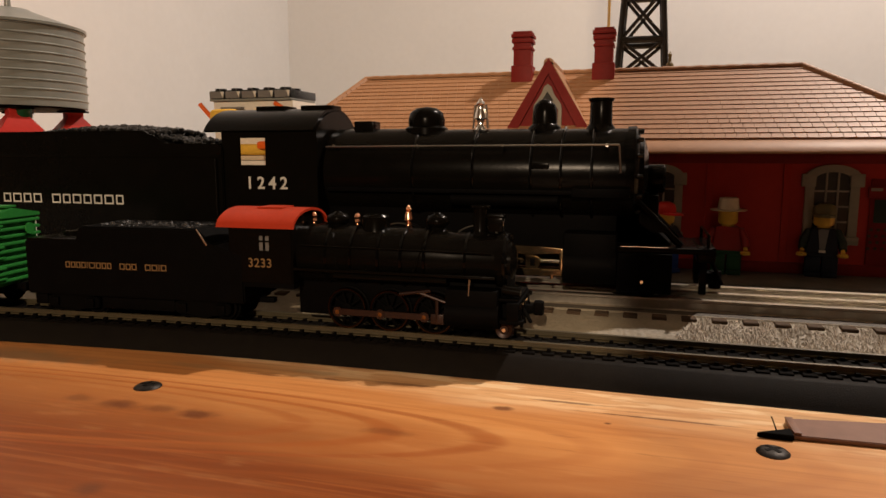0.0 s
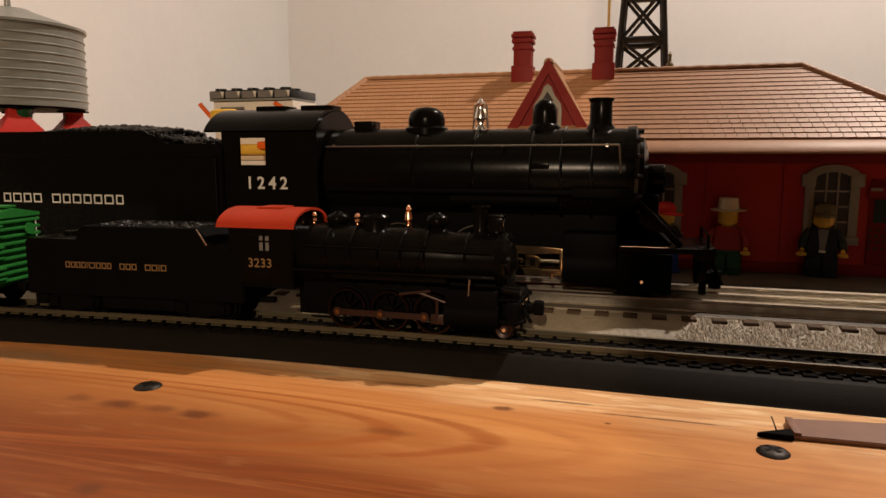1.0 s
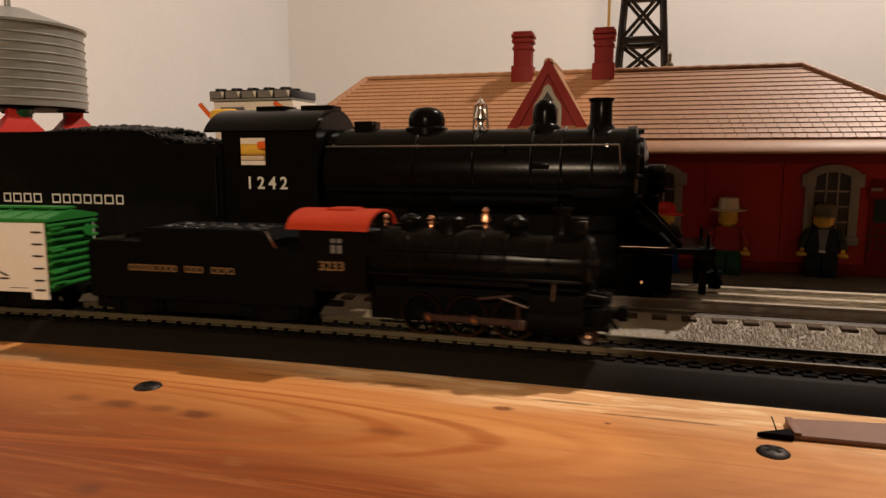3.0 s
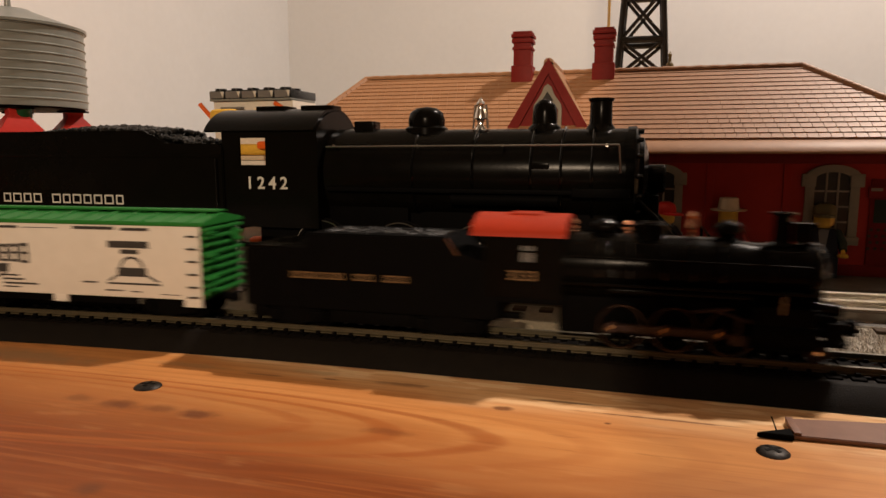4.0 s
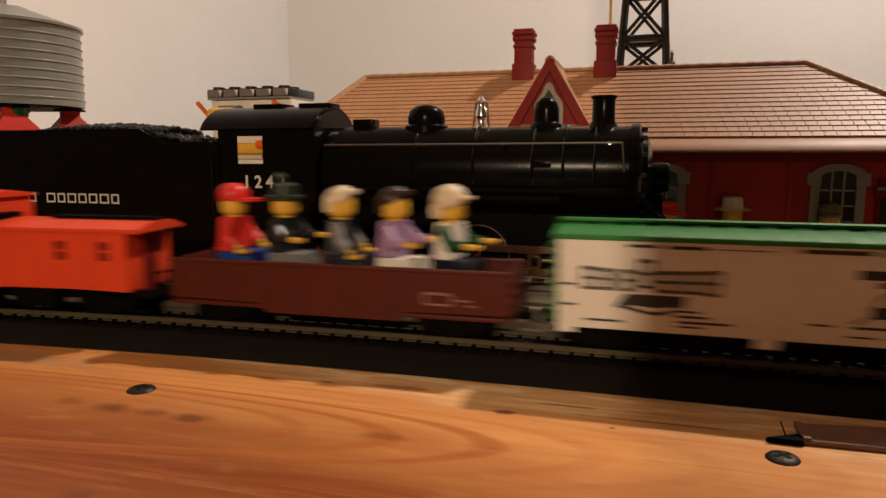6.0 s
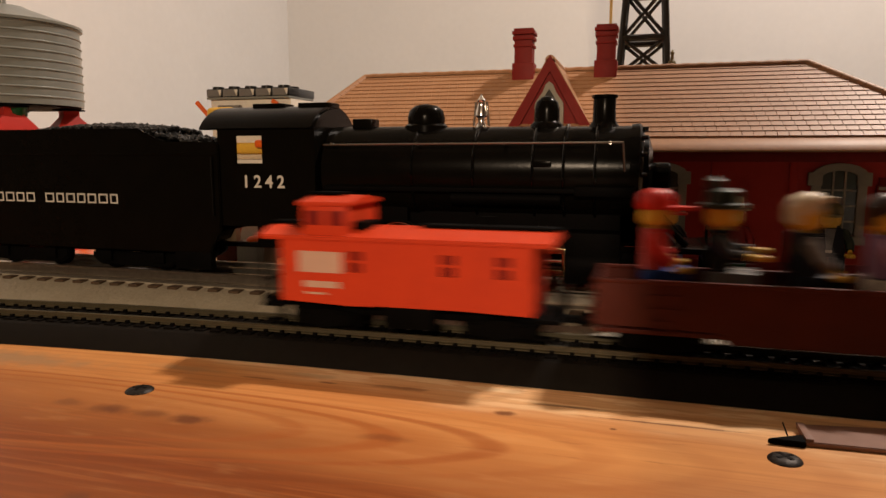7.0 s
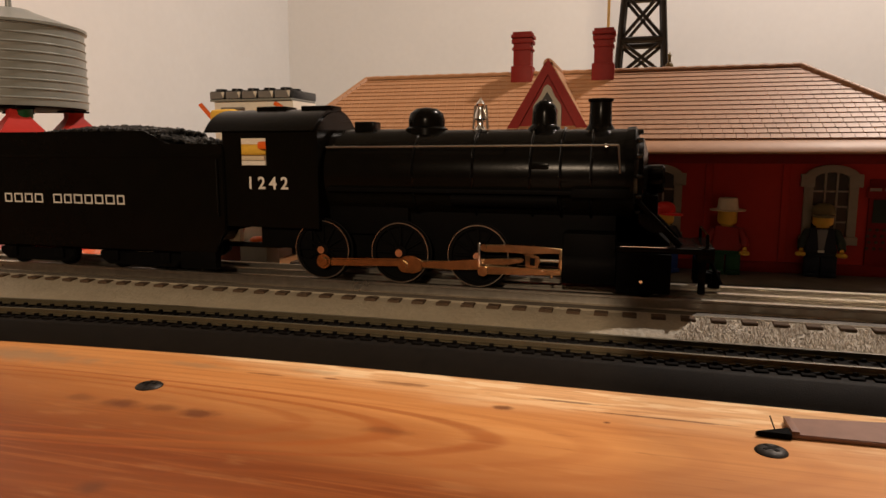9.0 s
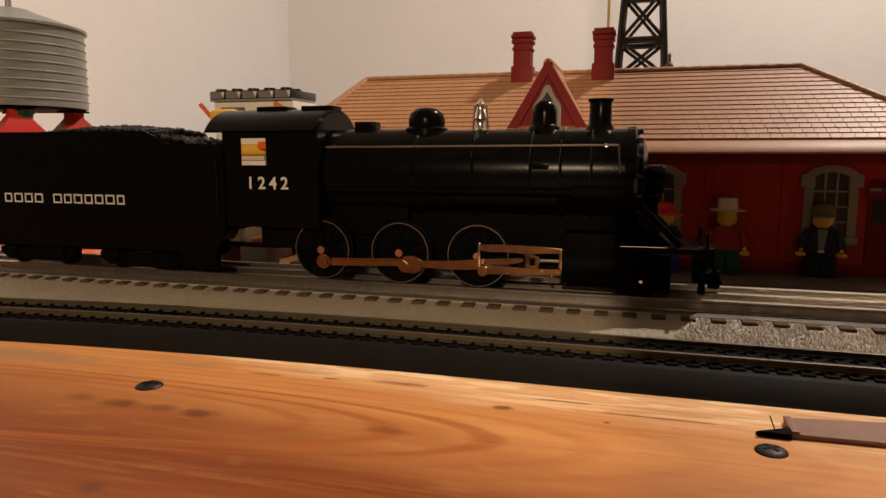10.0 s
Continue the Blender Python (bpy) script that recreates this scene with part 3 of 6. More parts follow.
    g = part("dormer", prism([(dx - half + 3, dz0), (dx + half - 3, dz0), (dx, dz1 - 3)], dy, 470), CHIMNEY, s)
    for sgn in (-1, 1):
        d = Vector((-sgn * half, 0, dz1 - dz0)).normalized()
        nrm = Vector((sgn * (dz1 - dz0), 0, half)).normalized()
        bm = bmesh.new()
        e, h = Vector((dx + sgn * half, 0, dz0)), Vector((dx, 0, dz1))
        pts = [e, h, h + nrm * 2.2, e + nrm * 2.2]
        prism([(p.x, p.z) for p in pts], dy - 1.0, 470, bm)
        part("dormer_roof", bm, TILE, g)
        bm = bmesh.new()
        pts = [e - nrm * 3.0 + Vector((0, 0, -1)), h - Vector((0, 0, 6.0)), h + Vector((0, 0, 3.0)), e + nrm * 2.5]
        prism([(p.x, p.z) for p in pts], dy - 2.2 + sgn * 0.06, dy - 1.1, bm)
        part("bargeboard", bm, CHIMNEY, g)
    part("dormer_ridge", rod((dx, dy - 1, dz1 + 0.2), (dx, 470, dz1 + 0.2), 3.0, seg=14), TILE, g)
    bm = bmesh.new()
    tri = [(dx + x, z) for x, z in ((-8.4, 103.4), (-8.0, 106.0), (-4.0, 111.6), (-2.0, 116.4), (0, 117.9), (2.0, 116.4), (4.0, 111.6), (8.0, 106.0), (8.4, 103.4), (6.2, 103.2), (4.6, 105.6), (-4.6, 105.6), (-6.2, 103.2))]
    prism(tri, dy - 2.8, dy + 0.2, bm)
    gf = part("gable_frame", bm, TRIMG, g, "grey gable window surround")
    for sgn in (-1, 1):
        part("frame_post", box(dx + sgn * 7.3 - 1.1, dx + sgn * 7.3 + 1.1, dy - 2.7, dy + 0.2, 88, 103.6, 0.2), TRIMG, gf)
    part("gable_pane", prism([(dx - 3.6, 108.0), (dx + 3.6, 108.0), (dx, 113.6)], dy - 3.1, dy - 2.7), INK, g)
    # chimneys
    for cx in (-79.0, -26.0):
        c = part("chimney", box(cx - 5.8, cx + 5.8, 461.2, 472.8, 112, 153.6, 0.4), CHIMNEY, s)
        part("chimney_foot", box(cx - 7.1, cx + 7.1, 460, 474, 112, 135.4, 0.6), CHIMNEY, c)
        for z, w, h in ((145.6, 6.6, 1.8), (150.1, 6.9, 2.6), (153.6, 7.3, 2.2), (155.8, 6.3, 1.8)):
            part("chimney_course", box(cx - w, cx + w, 467 - w, 467 + w, z, z + h, 0.4), CHIMNEY, c)
    return s


station()


def tower():
    t = thing("lattice_tower", "black lattice steel toy tower behind the station", "toy tower", -4, 772, 0.3)
    h, b, top = 320.0, 34.0, 14.0

    def corner(k, z):
        w = b + (top - b) * z / h
        return Vector(((-w, w, w, -w)[k], (-w, -w, w, w)[k], z))
    for k in range(4):
        part("leg", rod(corner(k, 0), corner(k, h), 3.6, 3.0, seg=8), TOWERM, t)
    zs = [0, 40, 80, 118, 156, 193, 241, 290]
    for z0, z1 in zip(zs, zs[1:]):
        for k in range(4):
            j = (k + 1) % 4
            part("brace", rod(corner(k, z0), corner(j, z1), 1.9, seg=6), TOWERM, t)
            part("brace", rod(corner(j, z0), corner(k, z1), 1.9, seg=6), TOWERM, t)
            part("girt", rod(corner(k, z1), corner(j, z1), 3.4, seg=6), TOWERM, t)
    part("foot_plate", box(-44, 44, -44, 44, 0, 2, 0.4), TOWERM, t)


tower()


def pole():
    p = thing("thin_pole", "thin yellow signal mast behind the station chimney", "mast", -28.5, 560, 0.3)
    part("mast", rod((0, 0, 0), (0, 0, 235), 1.3, 1.1, seg=8), PALEYELLOW, p)
    part("foot", lathe([(0, 0), (6, 0), (6, 1.5), (2, 3), (0, 3)], 16), DULL, p)
    q = thing("lamp_post", "small dark lamp post with a green cap", "lamp post", 20.5, 640, 0.3)
    part("post", rod((0, 0, 0), (0, 0, 148), 1.4, seg=8), TOWERM, q)
    part("lantern", lathe([(0, 148), (2.6, 148), (3.6, 151), (3.2, 154), (1.4, 156), (1.2, 160), (1.8, 162), (0, 165)], 12), TOYOLIVE, q)


pole()


def cable(label, mat, points, r):
    c = thing("cable", label, "cable", points[0][0], points[0][1], 0.3)
    p0 = Vector((points[0][0], points[0][1], 0.3))
    bm = bmesh.new()
    for a, b in zip(points, points[1:]):
        rod(Vector(a) - p0, Vector(b) - p0, r, r, 8, bm)
    part("wire", bm, mat, c)


cable("thin grey electric cable hanging behind the station", CABLEG, [(142, 603, 0.8), (143, 602, 105), (150.6, 600, 124.6), (159, 600, 124), (163, 600, 119.5), (168.6, 600, 114.9), (177.4, 600, 113.9), (230, 600, 114.5)], 0.6)
cable("thin red electric cable hanging behind the station", TOYRED, [(152, 606, 0.8), (153, 605, 108), (160, 604, 120.6), (177, 604, 119.8), (230, 604, 120)], 0.6)


def water_tank():
    t = thing("water_tank", "ribbed grey toy water tank on red legs", "water tank", -486, 440, 0.3)
    r, z0, z1 = 51.5, 113.0, 174.0
    prof = [(0, z0), (r, z0)]
    n = 9
    for k in range(n):
        a = z0 + (z1 - z0) * k / n
        prof += [(r, a + 0.3), (r + 0.35, a + 2.6), (r + 0.3, a + 4.9), (r + 1.1, a + 5.3), (r + 1.2, a + 5.8), (r + 0.8, a + 6.3), (r, a + 6.6)]
    prof += [(r, z1), (0, z1)]
    part("tank", lathe(prof, 72), TANK, t)
    part("roof", lathe([(0, z1), (r + 2.6, z1 - 0.5), (r + 2.8, z1 + 1.5), (r * 0.35, z1 + 14), (r * 0.3, z1 + 15.5), (0, z1 + 18)], 72), TANK, t)
    part("finial", rod((0, 0, z1 + 15), (0, 0, z1 + 44), 2.6, 1.2, seg=12), TANK, t)
    for k in range(4):
        a = radians(317 + 90 * k)
        part("leg", rod((44 * math.cos(a), 44 * math.sin(a), 3), (40 * math.cos(a), 40 * math.sin(a), 94), 4.2, seg=10), TANKRED, t)
        bm = lathe([(0, 86), (27, 86), (27, 88), (8.5, 106), (8.5, 110.4), (0, 110.4)], 4, m=Matrix.Translation((40 * math.cos(a), 40 * math.sin(a), 0)) @ Matrix.Rotation(radians(17), 4, "Z"))
        part("bracket", bm, TANKRED, t)
        part("shoe", box(-8.5, 8.5, -8.5, 8.5, 110.5, 112, 0.3), TIE, t, "", (40 * math.cos(a), 40 * math.sin(a), 0))
    part("platform", lathe([(0, 112), (r - 2, 112), (r - 2, 113), (0, 113)], 48), DULL, t)
    part("feed_pipe", rod((0, 0, 0), (0, 0, 112), 6, seg=16), TANK, t)
    part("base", box(-64, 64, -64, 64, 0, 3, 0.8), TANKRED, t)
    part("spout", rod((28, -18, 84), (32, -24, 104), 6.0, seg=14), TANK, t)
    part("spout_cap", rod((32, -24, 104.2), (33, -25, 111), 6.6, seg=14), TOYGREEN, t)


water_tank()


def kiosk():
    """A toy brick stall with a stepped dark roof."""
    k = thing("toy_kiosk", "white toy brick stall with grey roof and yellow awning", "toy building", -286.5, 462, 0.3)
    part("wall", box(-33, 34.8, 3, 40.5, 0, 116.4, 0.4), TOYWHITE, k)
    part("roof_slab", box(-35, 34.6, 0.5, 40, 116.6, 118.2, 0.3), TANK, k)
    for j in range(5):
        x = -35 + j * 14
        part("roof_block", box(x + 0.15, x + 13.85, 1.2, 41, 118.3, 124.4, 0.5), TOYBLACK, k)
        part("roof_slope", prism([(x + 0.6, 118.6), (x + 12.0, 118.6), (x + 10.4, 123.8), (x + 0.6, 123.8)], -0.2, 1.1, bevel=0.2), TOYGREY, k)
        part("roof_notch", prism([(x + 12.8, 123.6), (x + 10.4, 123.6), (x + 12.3, 119.0)], -0.3, 0.9), TOYWHITE, k)
        part("stud", rod((x + 7, 6, 124.4), (x + 7, 6, 126.2), 4.4, seg=16), TOYBLACK, k)
        part("stud", rod((x + 7, 20, 124.4), (x + 7, 20, 126.2), 4.4, seg=16), TOYBLACK, k)
    for x0, x1 in ((-27, -5), (10, 30)):
        a = part("awning", box(x0, x1, -14, 2.8, 98, 110, 4.5, seg=3), YELLOW, k, "yellow rounded awning")
        part("awning_rail", box(x0 + 3, x1 - 1, -2, 2.8, 110.2, 112, 0.3), TOYGREY, a)
    part("counter", box(-26, 18, -10, 2.8, 75.6, 84, 3.4, seg=3), YELLOW, k, "yellow rounded counter")
    part("counter_edge", box(-26, 16, -9, 2.8, 71.8, 75.4, 1.0), TOYTAN, k)
    part("counter_base", box(-26, 16, -8, 2.8, 60, 71.6, 0.5), TOYWHITE, k)
    part("arm", box(13, 22, -14, 2.8, 80, 86, 2.0), TOYORANGE, k)
    for a, b in (((-42, -2, 114.5), (-30, -2, 102)), ((22, -1, 114.5), (31, -1, 109))):
        part("brace", rod(a, b, 1.7, seg=10), TOYORANGE, k)
    part("step", box(-30, 32, -24, 2.8, 0, 10, 0.5), TOYGREY, k)
    c = thing("toy_crate", "grey toy block with an orange dome beside the track", "toy block", -240, 386, 0.3)
    part("block", box(-9.5, 10, -2, 14, 0, 20, 0.5), TANK, c)
    part("dome", lathe([(5.0, 20.1), (4.6, 21.6), (2.8, 23.0), (0, 23.4)], 16, m=Matrix.Translation((-1, 5, 0))), TOYORANGE, c)
    d = thing("toy_box", "brown toy box with white and orange toy parts on it", "toy block", -259, 386, 0.3)
    part("block", box(-6, 9, -2, 14, 0, 19, 0.5), OXIDE, d)
    part("wing", prism([(-15, 33), (-12, 29), (2, 28), (2, 30), (-11, 31)], 0, 4, bevel=0.3), TOYTAN, d)
    part("body", prism([(-2, 29), (3, 22), (6, 22), (9, 33), (4, 33)], 1, 8, bevel=0.5), TOYORANGE, d)
    part("arm", rod((2, -1, 20), (6, -1, 28), 1.7, seg=10), TOYWHITE, d)
    part("leg", box(4, 9, -1, 4, 19.2, 32, 0.5), TOYTAN, d)
    part("cap", rod((8, 0, 32.2), (8, 6, 33.4), 2.2, seg=12), TOYBROWN, d)
    e = thing("toy_plate", "flat orange toy plate behind the track", "toy block", -374, 386, 0.3)
    part("plate", box(-14, 14, -6, 14, 0, 7.5, 0.6), TOYORANGE, e)


kiosk()


# ---------------------------------------------------------------- toy figures
def figure(name, label, x, y, z, turn, hat, hatm, shirt, legs, arms=None, group="toy figures", seated=False, reach=0.0, front=None):
    """A block-shaped toy figure, about 40 mm tall, moulded as one piece."""
    mats = [legs, shirt, YELLOW, hatm, arms or shirt, front or shirt, TOYWHITE]
    bm = bmesh.new()
    hip = 13.2
    if seated:
        for sx in (-4.1, 4.1):
            box(sx - 3.7, sx + 3.7, -11.5, 3.8, 0.3, 7.2, 0.6, bm, 0)
        hip = 7.4
    else:
        for sx in (-4.1, 4.1):
            box(sx - 3.8, sx + 3.8, -3.8, 3.8, 2.2, hip - 2.2, 0.5, bm, 0)
            box(sx - 3.8, sx + 3.8, -5.4, 3.8, 0, 2.4, 0.5, bm, 0)
        box(-7.9, 7.9, -3.8, 3.8, hip - 2.2, hip, 0.3, bm, 0)
    tmp = bmesh.new()
    lo = [tmp.verts.new(p) for p in ((-7.8, -3.8, hip), (7.8, -3.8, hip), (7.8, 3.8, hip), (-7.8, 3.8, hip))]
    hi = [tmp.verts.new(p) for p in ((-5.6, -3.6, hip + 13.4), (5.6, -3.6, hip + 13.4), (5.6, 3.6, hip + 13.4), (-5.6, 3.6, hip + 13.4))]
    tmp.faces.new(lo), tmp.faces.new(hi[::-1])
    for k in range(4):
        tmp.faces.new((lo[k], hi[k], hi[(k + 1) % 4], lo[(k + 1) % 4]))
    bmesh.ops.bevel(tmp, geom=tmp.edges[:], offset=0.5, segments=2, affect="EDGES")
    add(bm, tmp, 1)
    if front:
        prism([(-1.2, hip + 1.6), (1.2, hip + 1.6), (2.6, hip + 12.8), (-2.6, hip + 12.8)], -4.3, -3.5, bm, 5)
        box(-1.6, 1.6, -4.5, -3.6, hip + 0.2, hip + 1.5, 0.1, bm, 6)
    for sx in (-1, 1):
        sh = Vector((sx * 7.0, 0, hip + 10.2))
        el = Vector((sx * 9.4, -2.0 - 2 * reach, hip + 5.4))
        wr = Vector((sx * 9.6, -5.0 - 4 * reach, hip + 2.0 + 3.5 * reach))
        lathe([(0, -2.6), (1.6, -2.2), (2.5, 0), (1.6, 2.2), (0, 2.6)], 12, bm, 4, Matrix.Translation(sh))
        rod(sh, el, 2.5, 2.3, 12, bm, 4)
        rod(el, wr, 2.3, 2.0, 12, bm, 4)
        lathe([(0, -2.3), (1.6, -1.6), (2.3, 0), (1.6, 1.6), (0, 2.3)], 12, bm, 4, Matrix.Translation(el))
        d = (wr - el).normalized()
        rod(wr, wr + d * 1.6, 1.1, 1.1, 10, bm, 2)
        c = wr + d * 3.4
        for a0 in range(0, 300, 30):
            p = [c + Vector((math.sin(radians(a + 120)), -math.cos(radians(a + 120)), 0)) * 2.0 for a in (a0, a0 + 30)]
            rod(p[0] - Vector((0, 0, 0)), p[1], 0.95, 0.95, 8, bm, 2)
    hz = hip + 13.4
    lathe([(0, hz), (3.2, hz), (3.2, hz + 1.0), (4.2, hz + 1.2), (5.0, hz + 2.2), (5.1, hz + 3.4), (5.1, hz + 8), (4.7, hz + 9.4), (3.6, hz + 10), (0, hz + 10.2)], 24, bm, 2)
    if hat == "fedora":
        lathe([(0, hz + 8), (9.2, hz + 8.6), (9.6, hz + 9.2), (9.0, hz + 9.4), (6.0, hz + 9.3), (5.4, hz + 11), (5.0, hz + 15.2), (4.2, hz + 15.8), (2.2, hz + 15.0), (0, hz + 14.8)], 28, bm, 3)
    elif hat == "cap":
        lathe([(5.6, hz + 6.4), (5.9, hz + 7.2), (5.8, hz + 9.6), (4.9, hz + 11.8), (2.6, hz + 13.2), (0, hz + 13.5)], 24, bm, 3)
        prism([*arc(0, -4, 5.4, 180, 360, 10, 8.6)], hz + 6.2, hz + 7.4, bm, 3, "Z")
    elif hat == "hair":
        tilt = Matrix.Translation((0, 0.4, hz + 8)) @ Matrix.Rotation(radians(-24), 4, "X")
        lathe([(0, 4.6), (3.0, 4.3), (5.0, 2.9), (5.9, 0.6), (5.9, -1.4), (5.2, -1.8)], 24, bm, 3, tilt)
        box(-5.2, 5.2, 2.0, 5.7, hz + 2.4, hz + 9, 1.6, bm, 3)
        box(-4.6, 4.6, -6.2, -3.0, hz + 9.4, hz + 11.6, 0.9, bm, 3)
    elif hat == "helmet":
        tilt = Matrix.Translation((0, 0.5, hz + 7.6)) @ Matrix.Rotation(radians(-20), 4, "X")
        lathe([(0, 6.4), (3.4, 5.8), (5.8, 3.6), (6.7, 0.6), (6.3, -2.2), (5.3, -2.8)], 24, bm, 3, tilt)
        box(-5.8, 5.8, 1.6, 6.4, hz + 1.0, hz + 7, 2.0, bm, 3)
        box(-4.4, 4.4, -7.6, -4.0, hz + 8.2, hz + 9.6, 0.5, bm, 3)
    elif hat == "plume":
        lathe([(5.4, hz + 6.8), (7.4, hz + 7.2), (7.4, hz + 8.4), (5.6, hz + 9), (5.2, hz + 12.6), (3.4, hz + 13.6), (0, hz + 13.8)], 24, bm, 3)
        lathe([(0, hz + 12), (2.4, hz + 14), (2.6, hz + 16), (0, hz + 18)], 12, bm, 3, Matrix.Translation((1, 3, 0)))
    ob = part(name, bm, mats)
    ob.matrix_world = pose(x * MM, y * MM, z * MM, 0, 0, turn)
    return tagged(ob, label, "toy figure", group)


figure("toy_figure", "yellow toy figure with wide white hat and red shirt", 47.4, 404, 11.05, -6, "fedora", TOYTAN, SHIRT, TOYGREEN)
figure("toy_figure", "yellow toy figure with olive cap and dark jacket", 96.2, 408.5, 11.05, -10, "cap", TOYOLIVE, TOYNAVY, TOYNAVY, TOYDARK, front=TOYGREY)
figure("toy_figure", "yellow toy figure with red cap standing by the station", 14, 398, 11.05, 40, "cap", TOYRED, TOYNAVY, TOYBLUE)


# ---------------------------------------------------------------- large locomotive
def driver(parent, x, z, y, r, rim):
    """A spoked driving wheel that faces the viewer, with its tyre and spokes."""
    m = Matrix.Rotation(-math.pi / 2, 4, "X")
    bm = lathe([(r * 0.86, -1.4), (r, -1.4), (r, 1.0), (r * 1.06, 1.2), (r * 1.06, 2.0), (0, 2.0), (0, 0.6), (r * 0.86, 0.6), (r * 0.86, -1.4)], 40, m=m)
    wheel = part("driving_wheel", bm, DULL, parent, "spoked black wheel with bright tyre", (x, y, z))
    part("tyre", lathe([(r * 0.962, -1.7), (r * 0.97, -2.0), (r * 0.99, -2.0), (r * 1.0, -1.7), (r * 1.0, -1.2), (r * 0.962, -1.2), (r * 0.962, -1.7)], 56, m=m), rim, wheel, "thin bright tyre")
    part("hub", lathe([(0, -1.6), (r * 0.22, -1.6), (r * 0.26, -0.8), (r * 0.26, 0.7), (0, 0.7)], 20, m=m), DULL, wheel)
    part("counterweight", prism(arc(0, 0, r * 0.87, 200, 320, 10), -0.9, 0.7), DULL, wheel)
    me = mesh_of("spoke", rod((r * 0.24, -0.2, 0), (r * 0.88, -0.2, 0), r * 0.055, r * 0.04, 6), DULL)
    for k in range(12):
        ob = new("spoke", me)
        ob.parent = wheel
        ob.matrix_local = Matrix.Rotation(2 * math.pi * k / 12, 4, "Y")
    return wheel


def bell(x, z, mat, parent, s=1.0):
    b = part("bell", lathe([(0, z - 1), (2.6 * s, z - 1), (1.4 * s, z + 1.4 * s), (1.6 * s, z + 3 * s), (2.8 * s, z + 4 * s), (2.5 * s, z + 6 * s), (1.9 * s, z + 8 * s), (1.6 * s, z + 9.5 * s), (2.0 * s, z + 10.5 * s), (0.9 * s, z + 12 * s), (0, z + 13.4 * s)], 16,
                           m=Matrix.Translation((x, 0, 0))), mat, parent, "bright bell in its cradle")
    for q in (-1, 1) if s > 0.8 else ():
        part("bell_yoke", rod((x + q * 3.3 * s, 0, z - 0.5), (x + q * 2.4 * s, 0, z + 10 * s), 0.6 * s, seg=8), mat, b)


def large_locomotive():
    L = thing("large_locomotive", "glossy black steam locomotive with bright wheel rims and rods", "toy locomotive", -100, OY, 17)
    ox, zb, R = 100.0, 51.0, 20.8

    def X(u):
        return u + ox
    m = Matrix.Rotation(math.pi / 2, 4, "Y")

    def along(prof, seg=48):
        """(radius, u) pairs turned about the boiler's axis."""
        return lathe([(r, X(u)) for r, u in prof], seg, m=Matrix.Translation((0, 0, zb)) @ m)
    boiler = part("boiler", along([(0, -144), (R + 0.6, -144), (R + 0.6, -100), (R, -96), (R, -34), (R - 0.2, -33), (R - 0.2, -4), (0, -4)]), BLACK, L)
    for u in (-100, -72, -46, -33, -20):
        part("boiler_band", along([(R - 0.6, u - 0.6), (R + 0.7, u - 0.6), (R + 1.0, u - 0.25), (R + 1.0, u + 0.25), (R + 0.7, u + 0.6), (R - 0.6, u + 0.6)]), BANDM, boiler)
    sb = part("smokebox_front", along([(0, -6), (R + 0.6, -6), (R + 0.8, -2.5), (R - 1, -1), (R * 0.8, -0.5), (R * 0.78, 1.2), (R * 0.5, 3), (0, 3.6)]), BLACK, L)
    for k in range(14):
        a = 2 * math.pi * k / 14
        part("bolt", rod((X(-2), (R - 1.2) * math.cos(a), zb + (R - 1.2) * math.sin(a)), (X(0.8), (R - 1.2) * math.cos(a), zb + (R - 1.2) * math.sin(a)), 1.0, seg=8), BOLTM, sb)
    hl = part("headlight", lathe([(0, X(2)), (5.4, X(2)), (6.4, X(4)), (6.4, X(9.5)), (5.6, X(10.4)), (5.0, X(9.8)), (0, X(9.4))], 24, m=Matrix.Translation((0, 0, zb - 1.5)) @ m), BLACK, L)
    part("lens", lathe([(0, X(10.2)), (3.6, X(9.9)), (4.9, X(9.4))], 20, m=Matrix.Translation((0, 0, zb - 1.5)) @ m), CHROME, hl)
    part("smokestack", lathe([(8.4, zb + R - 3), (6.2, zb + R + 0.2), (5.0, zb + R + 2.0), (4.8, zb + R + 11.4), (5.6, zb + R + 12.0), (5.6, zb + R + 13), (4.0, zb + R + 13), (3.6, zb + R + 6), (0, zb + R + 6)], 28, m=Matrix.Translation((X(-18), 0, 0))), BLACK, L)
    part("steam_dome", lathe([(10.4, zb + R - 2.5), (10.2, zb + R + 0.6), (8.7, zb + R + 1.6), (8.8, zb + R + 4.6), (7.9, zb + R + 7.8), (5.0, zb + R + 10), (0, zb + R + 10.8)], 28, m=Matrix.Translation((X(-99.5), 0, 0))), BLACK, L)
    part("sand_dome", lathe([(7.8, zb + R - 2.5), (7.4, zb + R + 0.4), (5.8, zb + R + 2), (5.6, zb + R + 7), (4.9, zb + R + 10.4), (2.6, zb + R + 12.6), (0, zb + R + 13.2)], 28, m=Matrix.Translation((X(-43), 0, 0))), BLACK, L)
    bell(X(-73), zb + R + 0.8, CHROME, L, 1.05)
    part("boiler_hatch", box(X(-135), X(-125), -5, 5, zb + R - 3, zb + R + 4.2, 0.6), BLACK, L)
    # handrail with posts
    bm = rod((X(-142), -R - 1.4, zb + 12.6), (X(-9), -R - 1.4, zb + 13.2), 0.42, seg=8)
    rod((X(-9), -R - 1.4, zb + 13.2), (X(-8), -R - 1.4, zb + 1.5), 0.42, seg=8, bm=bm)
    rail = part("handrail", bm, HANDRAILM, L, "thin bright handrail")
    for u in (-138, -97, -58, -14):
        part("stanchion", rod((X(u), -R + 4, zb + 12), (X(u), -R - 1.6, zb + 13), 0.8, 0.7, 8), CHROME, rail)
